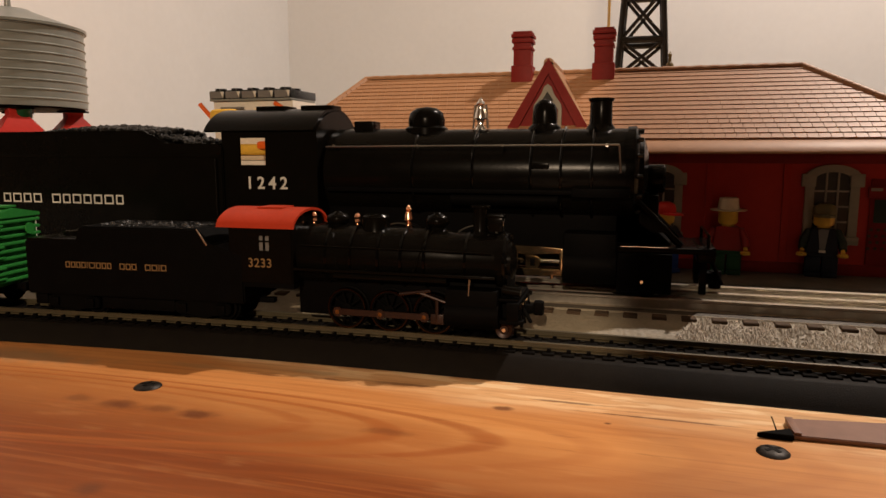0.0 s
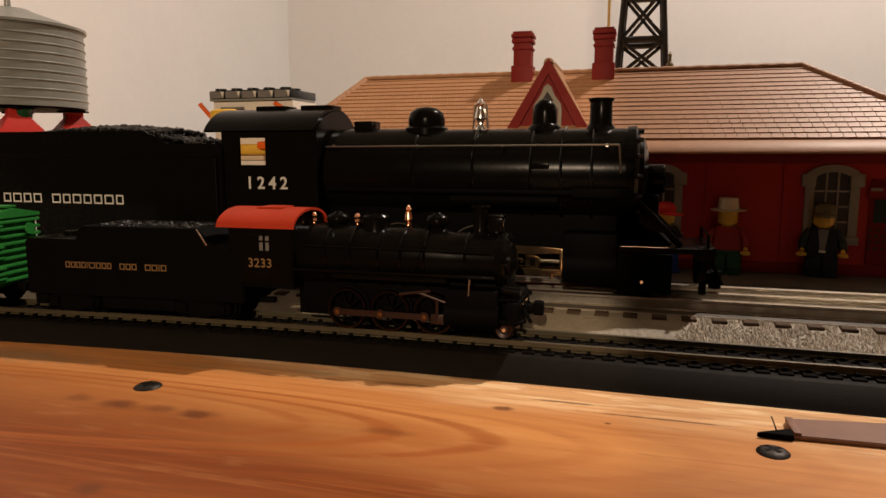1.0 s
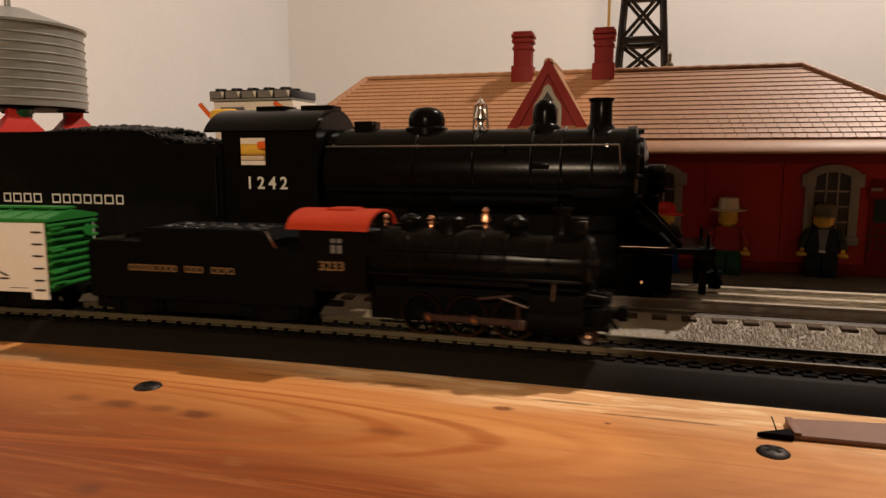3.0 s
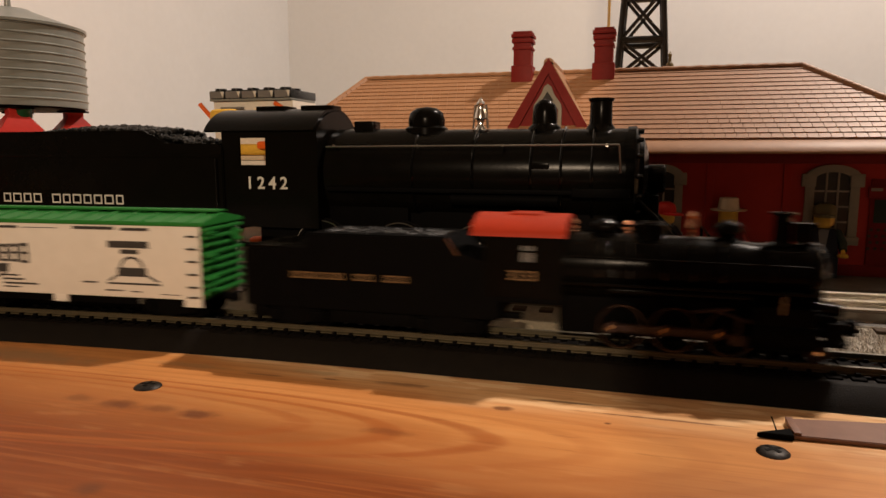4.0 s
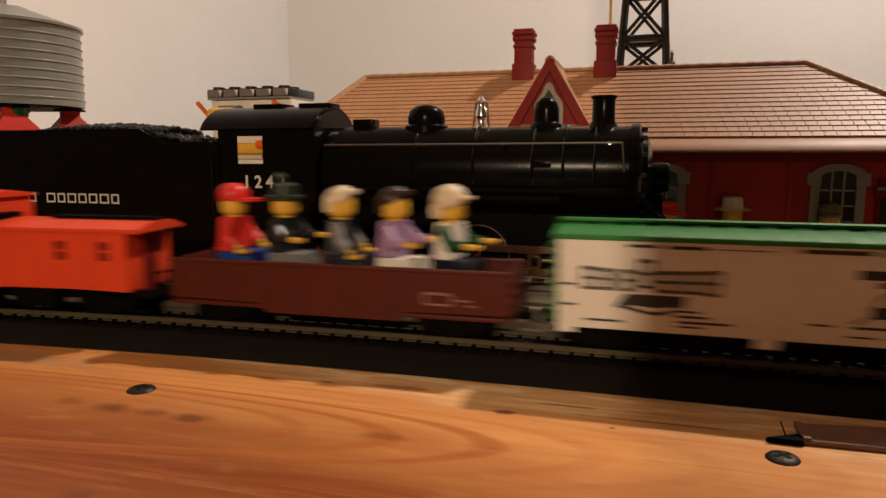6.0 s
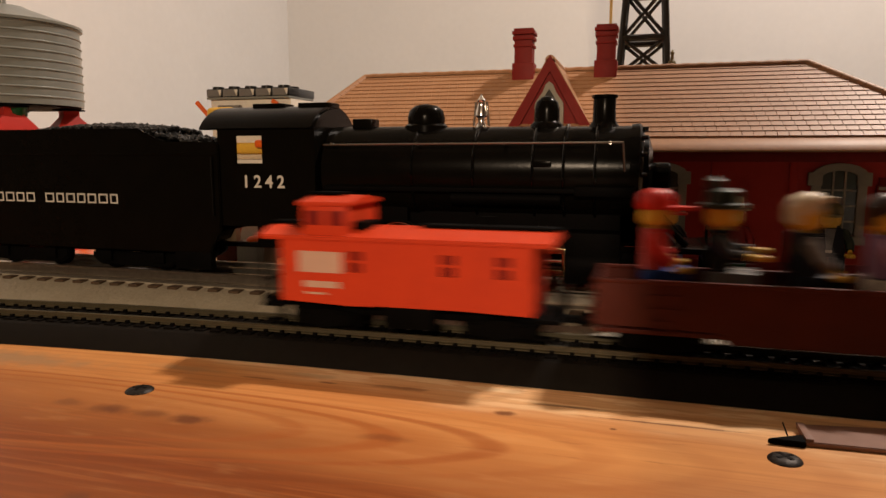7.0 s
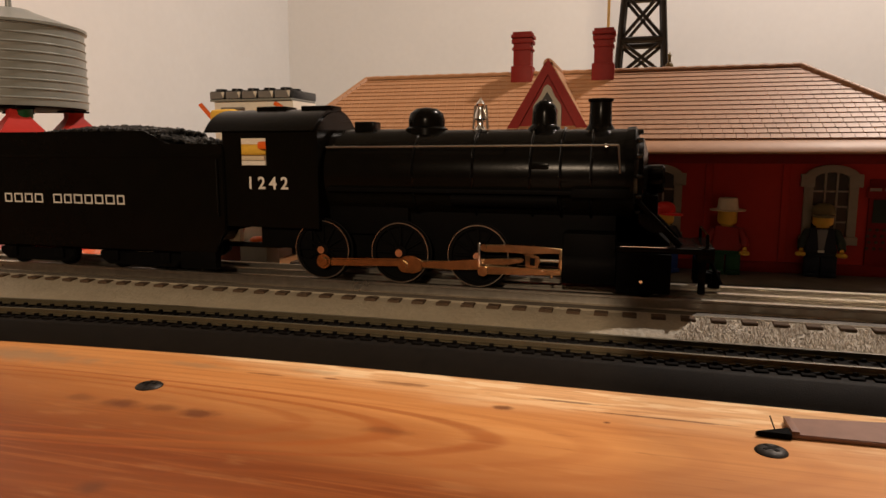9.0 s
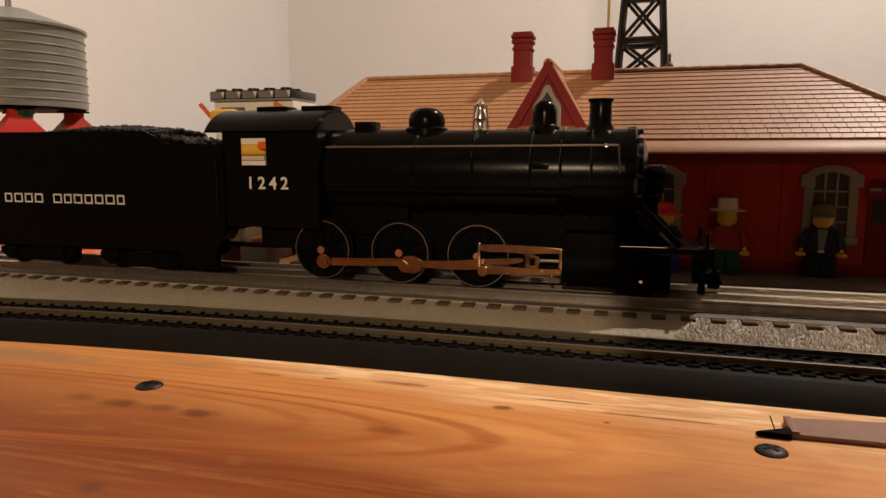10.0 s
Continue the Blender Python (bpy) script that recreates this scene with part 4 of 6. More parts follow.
    part("handrail", rod((X(-142), R + 1.4, zb + 12.6), (X(-9), R + 1.4, zb + 13.2), 0.42, seg=8), CHROME, L)
    # firebox, running board, frame
    part("firebox", box(X(-144), X(-104), -14.5, 14.5, 22, zb, 1.5), DULL, L)
    for sy in (-1, 1):
        part("running_board", box(X(-142), X(-6), min(sy * 14, sy * 22.5), max(sy * 14, sy * 22.5), 43, 45, 0.4), DULL, L)
        part("air_tank", rod((X(-82), sy * 18, 40.2), (X(-34), sy * 18, 40.2), 3.0, seg=16), DULL, L)
        part("step_plate", box(X(-28), X(-4), min(sy * 15, sy * 23), max(sy * 15, sy * 23), 42, 46, 0.5), DULL, L)
    part("washout_plug", box(X(-46), X(-38), -R - 0.6, -R + 4, zb + 3, zb + 5.5, 0.4), BLACK, boiler)
    part("frame", box(X(-168), X(8), -11, 11, 10, 43, 1), DULL, L)
    # cab
    part("cab_roof", prism([*arc(0, 62.0, 28.0, 27, 153, 20, 20.6), *arc(0, 62.0, 26.6, 153, 27, 20, 19.2)], X(-206), X(-147), axis="X"), BLACK, L)
    part("roof_hatch", box(X(-188), X(-171.5), -6, 6, 81.6, 84.0, 0.4), BLACK, L)
    part("roof_hatch", box(X(-163), X(-146.5), -6, 6, 81.6, 84.0, 0.4), BLACK, L)
    part("cab_front", prism([(-22, 30), (22, 30), (22, 66), *arc(0, 62, 26.4, 31, 149, 14, 19.0), (-22, 66)], X(-148), X(-146), axis="X"), BLACK, L)
    for sy in (-1, 1):
        y0, y1 = sy * 22.8 - 0.7, sy * 22.8 + 0.7
        side = part("cab_side", pierced(X(-197), X(-146), 25, 72.2, [(X(-187.4), X(-173.2), 55.0, 67.9)], y0, y1), BLACK, L)
        if sy < 0:
            text_part("1242", 8.2, X(-184.2), y0 - 0.1, 43.7, LETTER, side, "road_number", 1.5, 0.16)
    part("cab_floor", box(X(-200), X(-146), -22, 22, 28, 31, 0.4), DULL, L)
    part("ash_pan", box(X(-180), X(-152), -19, 19, 14.5, 28.2, 0.8), DULL, L)
    part("drawbar", box(X(-223), X(-178), -3, 3, 11.6, 13.6, 0.4), DULL, L)
    # wheels and rods
    for u in (-146.4, -106.6, -69.2):
        driver(L, X(u), 14.7, -18.4, 14.2, RIM)
        o = driver(L, X(u), 14.7, 18.4, 14.2, RIM)
        o.matrix_local = pose(X(u) * MM, 18.4 * MM, 14.7 * MM, 0, 0, 180)
        part("axle", rod((X(u), -17, 14.7), (X(u), 17, 14.7), 2, seg=10), DULL, L)
        part("hub_cap", rod((X(u), -21.6, 14.7), (X(u), -19, 14.7), 1.8, seg=14), CHROME, L)
    yr = -22.4
    sr = part("side_rod", prism([(X(-144), 7.4), (X(-104), 8.8), (X(-104), 12.4), (X(-144), 11.0)], yr - 0.9, yr + 0.9, bevel=0.75), BRONZE, L, "bright metal coupling rod")
    part("rod_end", rod((X(-144), yr - 1.6, 9.6), (X(-144), yr + 1.5, 9.6), 3.5, seg=24), BRONZE, sr)
    part("crank_pin", rod((X(-143.8), yr - 2.8, 9.4), (X(-143.8), yr - 1.4, 9.4), 2.3, seg=6), BRONZE, sr)
    part("rod_end", prism([(X(-106.6), 9.6), (X(-106), 8), (X(-104.5), 6.3), (X(-98.6), 5.8), (X(-95.1), 7.1), (X(-94.5), 9), (X(-94.6), 12.3), (X(-98.5), 14.1), (X(-103.4), 13.7), (X(-106.4), 10.8)], yr - 1.6, yr + 1.3, bevel=0.4), BRONZE, sr)
    part("crank_pin", rod((X(-103.6), yr - 2.9, 9.7), (X(-103.6), yr - 1.4, 9.7), 2.2, seg=6), BRONZE, sr)
    part("main_rod", prism([(X(-97), 8.5), (X(-80.2), 8.4), (X(-67), 8.8), (X(-47.6), 13.4), (X(-47.6), 15.3), (X(-67), 13.9), (X(-80.2), 12.5), (X(-97), 12.0)], yr - 1.0, yr + 0.5, bevel=0.65), BRONZE, L, "bright metal main rod")
    gb = part("guide_bar", prism([(X(-65.8), 17.6), (X(-50.3), 17.7), (X(-46), 17.0), (X(-43), 17.2), (X(-40), 18.1), (X(-31.0), 18.0), (X(-31.0), 20.3), (X(-42), 20.9), (X(-52.6), 21.1), (X(-65.8), 20.8)], yr - 3.4, yr + 1, bevel=0.4), BRONZE, L)
    part("bolt", rod((X(-65.2), yr - 4.2, 19.6), (X(-65.2), yr - 3, 19.6), 1.5, seg=10), BRONZE, gb)
    gl = part("guide_bar", prism([(X(-66.5), 7.4), (X(-45), 8.1), (X(-31.0), 8.5), (X(-31.0), 11.2), (X(-45), 11.2), (X(-62.9), 11.4), (X(-66), 10.4)], yr - 3.4, yr + 1, bevel=0.4), BRONZE, L)
    part("bolt", rod((X(-65.4), yr - 4.4, 9.0), (X(-65.4), yr - 3, 9.0), 2.3, seg=14), BRONZE, gl)
    part("bolt", rod((X(-39), yr - 4.0, 10.4), (X(-39), yr - 3, 10.4), 0.5, seg=8), CHROME, gl)
    part("guide_end", box(X(-32.2), X(-30.7), yr - 3.2, yr + 1, 8.9, 20.1, 0.3), BRONZE, L)
    ch = part("crosshead", prism([(X(-48.2), 16.8), (X(-46.4), 16.2), (X(-46.2), 11.8), (X(-47.2), 11.0), (X(-41.0), 11.0), (X(-41.2), 12.6), (X(-40.2), 13.4), (X(-40.2), 15.6), (X(-41.8), 16.8)], yr - 2.9, yr + 0.8, bevel=0.35), BRONZE, L)
    part("slot", box(X(-44.6), X(-42.4), yr - 3.05, yr - 2.6, 12.4, 15.6, 0.1), DULL, ch)
    part("piston_rod", rod((X(-41), yr - 1, 14.5), (X(-30), yr - 1, 14.5), 1.0, seg=14), CHROME, L)
    part("guide_yoke", box(X(-67.6), X(-66.5), yr - 4.2, yr + 4, 7.1, 21.7, 0.3), CHROME, L)
    part("drain_cock", rod((X(-35.2), yr - 2.6, 7.2), (X(-35.2), yr - 2.6, 8.7), 0.8, seg=8), CHROME, L)
    for sy in (-1, 1):
        part("cylinder", rod((X(-31), sy * 17, 12.5), (X(-8.5), sy * 17, 12.5), 8.4, seg=28), DULL, L)
        part("valve_chest", box(X(-31), X(-8.6), min(sy * 9, sy * 24), max(sy * 9, sy * 24), 12, 27, 1.2), DULL, L)
    # front end
    part("pilot_deck", box(X(-9), X(30), -20, 20, 19, 21.5, 0.5), BLACK, L)
    part("pilot_beam", box(X(24), X(31), -19, 19, 15.5, 22, 0.8), BLACK, L)
    part("deck_line", rod((X(-7), -20.2, 21.6), (X(12), -20.2, 21.6), 0.22, seg=6), CHROME, L)
    for sy in (-1, 1):
        part("brace", rod((X(-2), sy * 13, zb - 9.5), (X(17.5), sy * 14.5, 21.8), 1.5, seg=10), BLACK, L)
        part("front_step", box(X(-8.4), X(14), min(sy * 12, sy * 22), max(sy * 12, sy * 22), 2, 19, 0.8), DULL, L)
        part("rail_guard", box(X(25), X(28), min(sy * 15, sy * 18), max(sy * 15, sy * 18), 2, 16, 0.5), BLACK, L)
        part("grab_post", rod((X(28), sy * 18, 22), (X(28), sy * 18, 27), 0.7, seg=8), BLACK, L)
        part("pilot_wheel", rod((X(4), sy * 14, 6.6), (X(4), sy * 17, 6.6), 6.6, seg=28), DULL, L)
    part("saddle", prism([(X(-10), 21.6), (X(14), 21.6), (X(3), 32), (X(-4), zb - 12), (X(-10), zb - 12)], -11, 11, bevel=0.6), DULL, L)
    part("bell_bracket", prism([(X(0), 36), (X(8), 32.4), (X(13), 27.6), (X(5.5), 27.2), (X(0), 31)], -16, -13, bevel=0.4), BLACK, L)
    part("grab_rail", rod((X(28), -18, 27), (X(28), 18, 27), 0.6, seg=8), BLACK, L)
    part("rivet", rod((X(2), -22.5, 7), (X(2), -22.0, 7), 0.7, seg=10), CHROME, L)
    cp = part("coupler", box(X(24), X(32), -3.0, 3.0, 4, 9, 0.8), DULL, L)
    part("knuckle", rod((X(33), 0, 2), (X(33), 0, 9.5), 2.6, seg=14), DULL, cp)
    part("air_hose", rod((X(31), -7, 14), (X(35), -9, 5), 0.9, seg=8), DULL, L)


def large_tender():
    T = thing("large_tender", "black coal tender with white lettering and heaped coal", "toy tender", -276, OY, 17)
    hw = 25.0

    def X(u):
        return u + 276
    part("body", prism([(X(-352), 11.5), (X(-224), 11.5), (X(-219), 21.5), (X(-199), 21.5), (X(-199), 40), (X(-225), 42), (X(-225), 64.4), (X(-231), 65.4), (X(-237), 69.5), (X(-352), 69.5)], -hw + 2.7, hw, bevel=0.8), BLACK, T)
    part("side_sheet", prism([(X(-352), 11), (X(-203), 11), (X(-199), 20), (X(-196), 21), (X(-196), 63.4), (X(-198), 65.2), (X(-228.4), 65.0), (X(-237.6), 70.2), (X(-352), 70.2)], -hw, -hw + 2.6, bevel=0.5), BLACK, T)
    part("coal_rim", prism([(X(-345), 69), (X(-239), 69), (X(-243), 72), (X(-345), 72)], -hw + 2.5, hw - 2.5, bevel=0.5), BLACK, T)
    part("coal_shelf", prism([(X(-224.6), 42.4), (X(-200), 42.4), (X(-200), 60.5), (X(-224.6), 64.2)], -hw + 2.7, -13, bevel=0.4), BLACK, T)
    part("rivet_strip", box(X(-352), X(-197), -hw - 0.5, -hw + 0.3, 58.5, 60, 0.2), BLACK, T)
    rng = random.Random(7)
    bm = bmesh.new()
    for k in range(1300):
        u, y = rng.uniform(-338, -202), rng.uniform(-20, 20)
        if u > -225 and y > -13.5:
            continue
        hgt = 70.5 + 4.2 * max(0, 1 - ((u + 275) / 55) ** 2) - 0.1 * abs(y)
        if u > -236:
            hgt = 68.8 - (u + 236) * 0.17
        tmp = bmesh.new()
        bmesh.ops.create_icosphere(tmp, subdivisions=1, radius=rng.uniform(0.8, 1.9))
        for v in tmp.verts:
            v.co *= rng.uniform(0.7, 1.15)
        add(bm, tmp, 0, Matrix.Translation((X(u), y, hgt)))
    tagged(part("coal", bm, COAL, T, "heaped black coal", smooth=False), kind="stuff")
    # the road's name as plain bars
    word_bars(X(-334.3), 34.4, 4.9, (5.0, 5.6, 5.2, 5.4, -3.8, 5.6, 4.8, 5.4, 5.0, 5.2, 5.6, 4.6), 1.6, -hw, LETTER, T)
    part("frame", box(X(-350), X(-224), -21, 21, 9.6, 11.4, 0.4), DULL, T)
    part("rail", rod((X(-199), -hw - 1.2, 30), (X(-199), -hw - 1.2, 58), 0.5, seg=8), BLACK, T)
    part("step", box(X(-223.6), X(-203), -24.6, -20, 2.6, 12, 0.6), DULL, T)
    for u in (-318, -250):
        for sy in (-1, 1):
            tr = part("truck_frame", prism([(X(u - 26), 6), (X(u - 21), 2.4), (X(u + 21), 2.4), (X(u + 26), 6), (X(u + 26), 9.4), (X(u - 26), 9.4)], min(sy * 19, sy * 22.5), max(sy * 19, sy * 22.5), bevel=0.6), DULL, T)
            for q in (-16, 16):
                part("wheel", rod((X(u + q), sy * 15, 7.2), (X(u + q), sy * 18, 7.2), 7.2, seg=28), DULL, tr)
                part("journal_box", box(X(u + q - 3), X(u + q + 3), min(sy * 22, sy * 24), max(sy * 22, sy * 24), 4.5, 10, 0.5), DULL, tr)


large_locomotive()
large_tender()


# ---------------------------------------------------------------- small train
# every car: x runs forward along the track, z = 0 on the rail's top
def small_truck(parent, x, label=""):
    for sy in (-1, 1):
        tr = part("truck_frame", prism([(x - 12.5, 3.6), (x - 11, 2.4), (x - 4, 2.4), (x - 3, 1.2), (x + 3, 1.2), (x + 4, 2.4), (x + 11, 2.4), (x + 12.5, 3.6), (x + 12.5, 7), (x + 5, 8.4), (x - 5, 8.4), (x - 12.5, 7)],
                                       min(sy * 10.5, sy * 12.4), max(sy * 10.5, sy * 12.4), bevel=0.3), DULL, parent)
        for q in (-8.5, 8.5):
            part("journal_box", box(x + q - 1.8, x + q + 1.8, min(sy * 12, sy * 13.4), max(sy * 12, sy * 13.4), 3.2, 6.8, 0.3), DULL, tr)
    part("bolster", box(x - 3, x + 3, -11, 11, 5, 8.4, 0.3), DULL, parent)
    out = []
    for q in (-8.5, 8.5):
        bm = bmesh.new()
        m = Matrix.Rotation(math.pi / 2, 4, "X")
        rod((0, -9, 0), (0, 9, 0), 1.1, seg=10, bm=bm)
        for sy in (-1, 1):
            lathe([(0, sy * 7.0), (5.9, sy * 7.0), (5.9, sy * 7.6), (5.2, sy * 7.8), (5.1, sy * 9.4), (4.2, sy * 9.6), (3.6, sy * 9.0), (1.4, sy * 9.2), (0, sy * 9.2)], 24, bm, 0, m)
        out.append(part("wheelset", bm, DULL, parent, "", (x + q, 0, 5.15)))
    return out


def couplers(parent, half, z=6.5):
    for sg in (-1, 1):
        c = part("coupler", box(min(sg * (half - 6), sg * (half + 5)), max(sg * (half - 6), sg * (half + 5)), -1.5, 1.5, z, z + 2.4, 0.3), DULL, parent)
        part("knuckle", box(min(sg * (half + 4.5), sg * (half + 7.2)), max(sg * (half + 4.5), sg * (half + 7.2)), -2.6, 2.0, z - 0.8, z + 3.4, 0.7), DULL, c)


def small_locomotive():
    L = thing("small_locomotive", "small black steam locomotive with red cab roof and copper bell", "toy locomotive")
    zb, R, m = 27.4, 11.4, Matrix.Rotation(math.pi / 2, 4, "Y")

    def X(u):
        return u + 100

    def along(prof, seg=36):
        return lathe([(r, X(u)) for r, u in prof], seg, m=Matrix.Translation((0, 0, zb)) @ m)
    boiler = part("boiler", along([(0, -126), (R + 0.5, -126), (R + 0.5, -108), (R, -100), (R, -72), (R - 1.4, -66), (R - 1.4, -48), (0, -48)]), BLACK, L)
    for u in (-114, -104, -93, -84, -75, -60):
        part("boiler_band", along([(R - 2, u - 0.5), (R + (0.8 if u < -70 else -0.9), u - 0.5), (R + (0.8 if u < -70 else -0.9), u + 0.5), (R - 2, u + 0.5)]), BANDM, boiler)
    sb = part("smokebox_front", along([(0, -49), (R - 0.8, -49), (R - 0.6, -46.5), (R - 1.8, -45.6), (R * 0.62, -45.2), (R * 0.6, -44), (R * 0.3, -42.6), (0, -42.2)]), BLACK, L)
    for k in range(12):
        a = 2 * math.pi * k / 12
        part("bolt", rod((X(-47), (R - 2) * math.cos(a), zb + (R - 2) * math.sin(a)), (X(-44.9), (R - 2) * math.cos(a), zb + (R - 2) * math.sin(a)), 0.6, seg=6), BOLTM, sb)
    part("smokestack", lathe([(4.4, zb + R - 3), (3.2, zb + R - 1.4), (2.7, zb + R), (2.7, zb + R + 7.6), (3.8, zb + R + 8.0), (3.8, zb + R + 8.8), (2.2, zb + R + 8.8), (2.0, zb + R + 4), (0, zb + R + 4)], 20, m=Matrix.Translation((X(-56.4), 0, 0))), BLACK, L)
    hl = part("headlight", box(X(-53), X(-47.4), -3, 3, zb + R - 0.6, zb + R + 4.6, 0.6), BLACK, L)
    part("lens", lathe([(0, X(-47.1)), (2.2, X(-47.3)), (2.5, X(-47.6))], 16, m=Matrix.Translation((0, 0, zb + R + 2)) @ m), CHROME, hl)
    part("headlight_cap", box(X(-53.4), X(-47.2), -3.3, 3.3, zb + R + 4.6, zb + R + 5.6, 0.3), BLACK, hl)
    for u, r, h in ((-113.3, 4.2, 5.2), (-72.9, 4.2, 5.6)):
        part("dome", lathe([(r + 0.8, zb + R - 1.6), (r * 0.85, zb + R - 0.4), (r * 0.7, zb + R + 0.5), (r * 0.95, zb + R + 1.1), (r * 1.1, zb + R + 2.2), (r * 1.08, zb + R + h * 0.6), (r * 0.86, zb + R + h * 0.82), (r * 0.4, zb + R + h * 0.95), (r * 0.3, zb + R + h * 1.04), (0, zb + R + h * 1.08)], 24, m=Matrix.Translation((X(u), 0, 0))), BLACK, L)
    part("sand_box", lathe([(6.0, zb + R - 1.6), (5.4, zb + R + 1.5), (5.4, zb + R + 3.8), (4.6, zb + R + 4.6), (0, zb + R + 4.8)], 24, m=Matrix.Translation((X(-97.5), 0, 0))), BLACK, L)
    for u, h in ((-123.6, 5.2), (-105.2, 5.0)):
        part("whistle", lathe([(1.0, zb + R - 0.5), (0.7, zb + R + 1), (1.3, zb + R + 1.6), (0.8, zb + R + 2.6), (1.3, zb + R + 3.4), (0.9, zb + R + 4.4), (0, zb + R + h)], 12, m=Matrix.Translation((X(u), 0, 0))), COPPER, L, "small copper whistle")
    bell(X(-84.3), zb + R + 0.4, COPPER, L, 0.62)
    # cab with red roof
    roof = part("cab_roof", prism([*arc(0, 37.8, 15.8, 4, 176, 18, 7.6), *arc(0, 37.8, 14.8, 176, 4, 18, 6.6)], X(-158), X(-125), axis="X"), REDROOF, L, "red curved cab roof")
    part("roof_hatch", box(X(-146), X(-135), -5, 5, 45.0, 45.7, 0.2), REDROOF, roof)
    for sy in (-1, 1):
        y0, y1 = sy * 14.2 - 0.5, sy * 14.2 + 0.5
        side = part("cab_side", pierced(X(-153), X(-126.5), 17, 39, [(X(-140.4), X(-135.8), 29.6, 35.4)], y0, y1), BLACK, L)
        part("window_bar", box(X(-138.4), X(-137.8), y0, y1, 29.6, 35.4, 0), BLACK, side)
        part("window_bar", box(X(-140.4), X(-135.8), y0, y1, 33, 33.5, 0), BLACK, side)
        part("window_pane", box(X(-140.4), X(-135.8), sy * 13.6 - 0.15, sy * 13.6 + 0.15, 29.6, 35.4), TOYGREY, side)
        if sy < 0:
            text_part("3233", 4.9, X(-145), y0 - 0.1, 23.2, GOLD, side, "road_number", 1.08, 0.05)
    part("cab_front", prism([(-14.2, 17), (14.2, 17), (14.2, 38), *arc(0, 37.8, 14.6, 5, 175, 12, 6.5), (-14.2, 38)], X(-127), X(-126), axis="X"), BLACK, L)
    part("cab_floor", box(X(-153), X(-126), -14, 14, 15, 17.4, 0.3), DULL, L)
    for sy in (-1, 1):
        part("running_board", box(X(-126), X(-48), min(sy * 8, sy * 14.6), max(sy * 8, sy * 14.6), 22.6, 23.6, 0.2), BLACK, L)
        part("handrail", rod((X(-124), sy * 12.3, 32), (X(-50), sy * 11.6, 31.4), 0.25, seg=6), BLACK, L)
        part("pipe", rod((X(-110), sy * 12.0, 21.0), (X(-66), sy * 12.0, 21.0), 1.3, seg=10), BLACK, L)
        part("cylinder", rod((X(-66), sy * 11.5, 9.4), (X(-46.5), sy * 11.5, 9.4), 4.9, seg=24), DULL, L)
        part("valve_chest", box(X(-66), X(-47), min(sy * 7, sy * 15), max(sy * 7, sy * 15), 10.5, 18.6, 0.8), DULL, L)
        part("lubricator", rod((X(-57.4), sy * 14.8, 16.5), (X(-57.0), sy * 14.8, 22.4), 0.35, seg=8), HANDRAILM, L)
        part("pilot_wheel", lathe([(0, -1.1), (1.5, -1.1), (1.8, -0.5), (2.4, -0.7), (3.0, -1.0), (3.2, -0.4), (3.5, 0.6), (0, 0.6)], 24, m=Matrix.Translation((X(-45.4), sy * 8.4, 3.5)) @ Matrix.Rotation(-sy * -math.pi / 2, 4, "X")), RODRED, L)
        part("wheel_hub", rod((X(-45.4), sy * 9.0, 3.5), (X(-45.4), sy * 9.9, 3.5), 0.7, seg=12), CHROME, L)
        part("front_step", box(X(-47), X(-38), min(sy * 9, sy * 13), max(sy * 9, sy * 13), 6.5, 8, 0.3), DULL, L)
    for u, du in ((-113.3, 4.0), (-72.9, -5.0)):
        for sy in (-1, 1):
            pts = [Vector((X(u), sy * 3.5, zb + R - 0.2)), Vector((X(u + du * 0.5), sy * 9.6, zb + 7.6)), Vector((X(u + du), sy * 12.2, zb - 2)), Vector((X(u + du * 1.4), sy * 12.4, 22))]
            bm = bmesh.new()
            for a, b in zip(pts, pts[1:]):
                rod(a, b, 0.4, 0.4, 6, bm)
            part("sand_pipe", bm, BLACK, L)
    part("front_ring", lathe([(R - 2.6, X(-45.6)), (R - 1.6, X(-44.9)), (R - 0.9, X(-45.4)), (R - 0.9, X(-46.4))], 36, m=Matrix.Translation((0, 0, zb)) @ m), BANDM, L)
    for y in (-11, -4.5, 4.5, 11):
        part("air_hose", rod((X(-39.8), y, 11), (X(-38.6), y, 5.4), 0.6, seg=8), DULL, L)
    lever = part("uncoupling_lever", rod((X(-38.9), -13, 13.2), (X(-38.9), 13, 13.2), 0.35, seg=6), BANDM, L)
    for y in (-12.5, -5, 5, 12.5):
        part("lever_bracket", box(X(-40), X(-38.4), y - 0.5, y + 0.5, 12.4, 14.0, 0.1), BLACK, lever)
    part("deck_tank", rod((X(-46), -9.4, 18.4), (X(-39.5), -9.4, 17.6), 1.8, seg=14), BLACK, L)
    part("frame", box(X(-128), X(-44), -6, 6, 4, 23, 0.5), DULL, L)
    part("pilot_beam", box(X(-44), X(-39.5), -14, 14, 8, 14.5, 0.5), DULL, L)
    part("deck", box(X(-50), X(-40), -12, 12, 14.5, 15.6, 0.3), DULL, L)
    part("deck_valve", rod((X(-42), -6, 15), (X(-42), -6, 19.5), 1.4, seg=12), BLACK, L)
    part("hose", rod((X(-40), -5, 12), (X(-36), -6, 6), 0.7, seg=8), DULL, L)
    cp = part("coupler", box(X(-41), X(-35.5), -1.6, 1.6, 8.4, 11.4, 0.4), DULL, L)
    part("knuckle", box(X(-36), X(-32.3), -2.6, 2.2, 7.8, 13.0, 0.9), DULL, cp)
    wheels = []
    m2 = Matrix.Rotation(math.pi / 2, 4, "X")
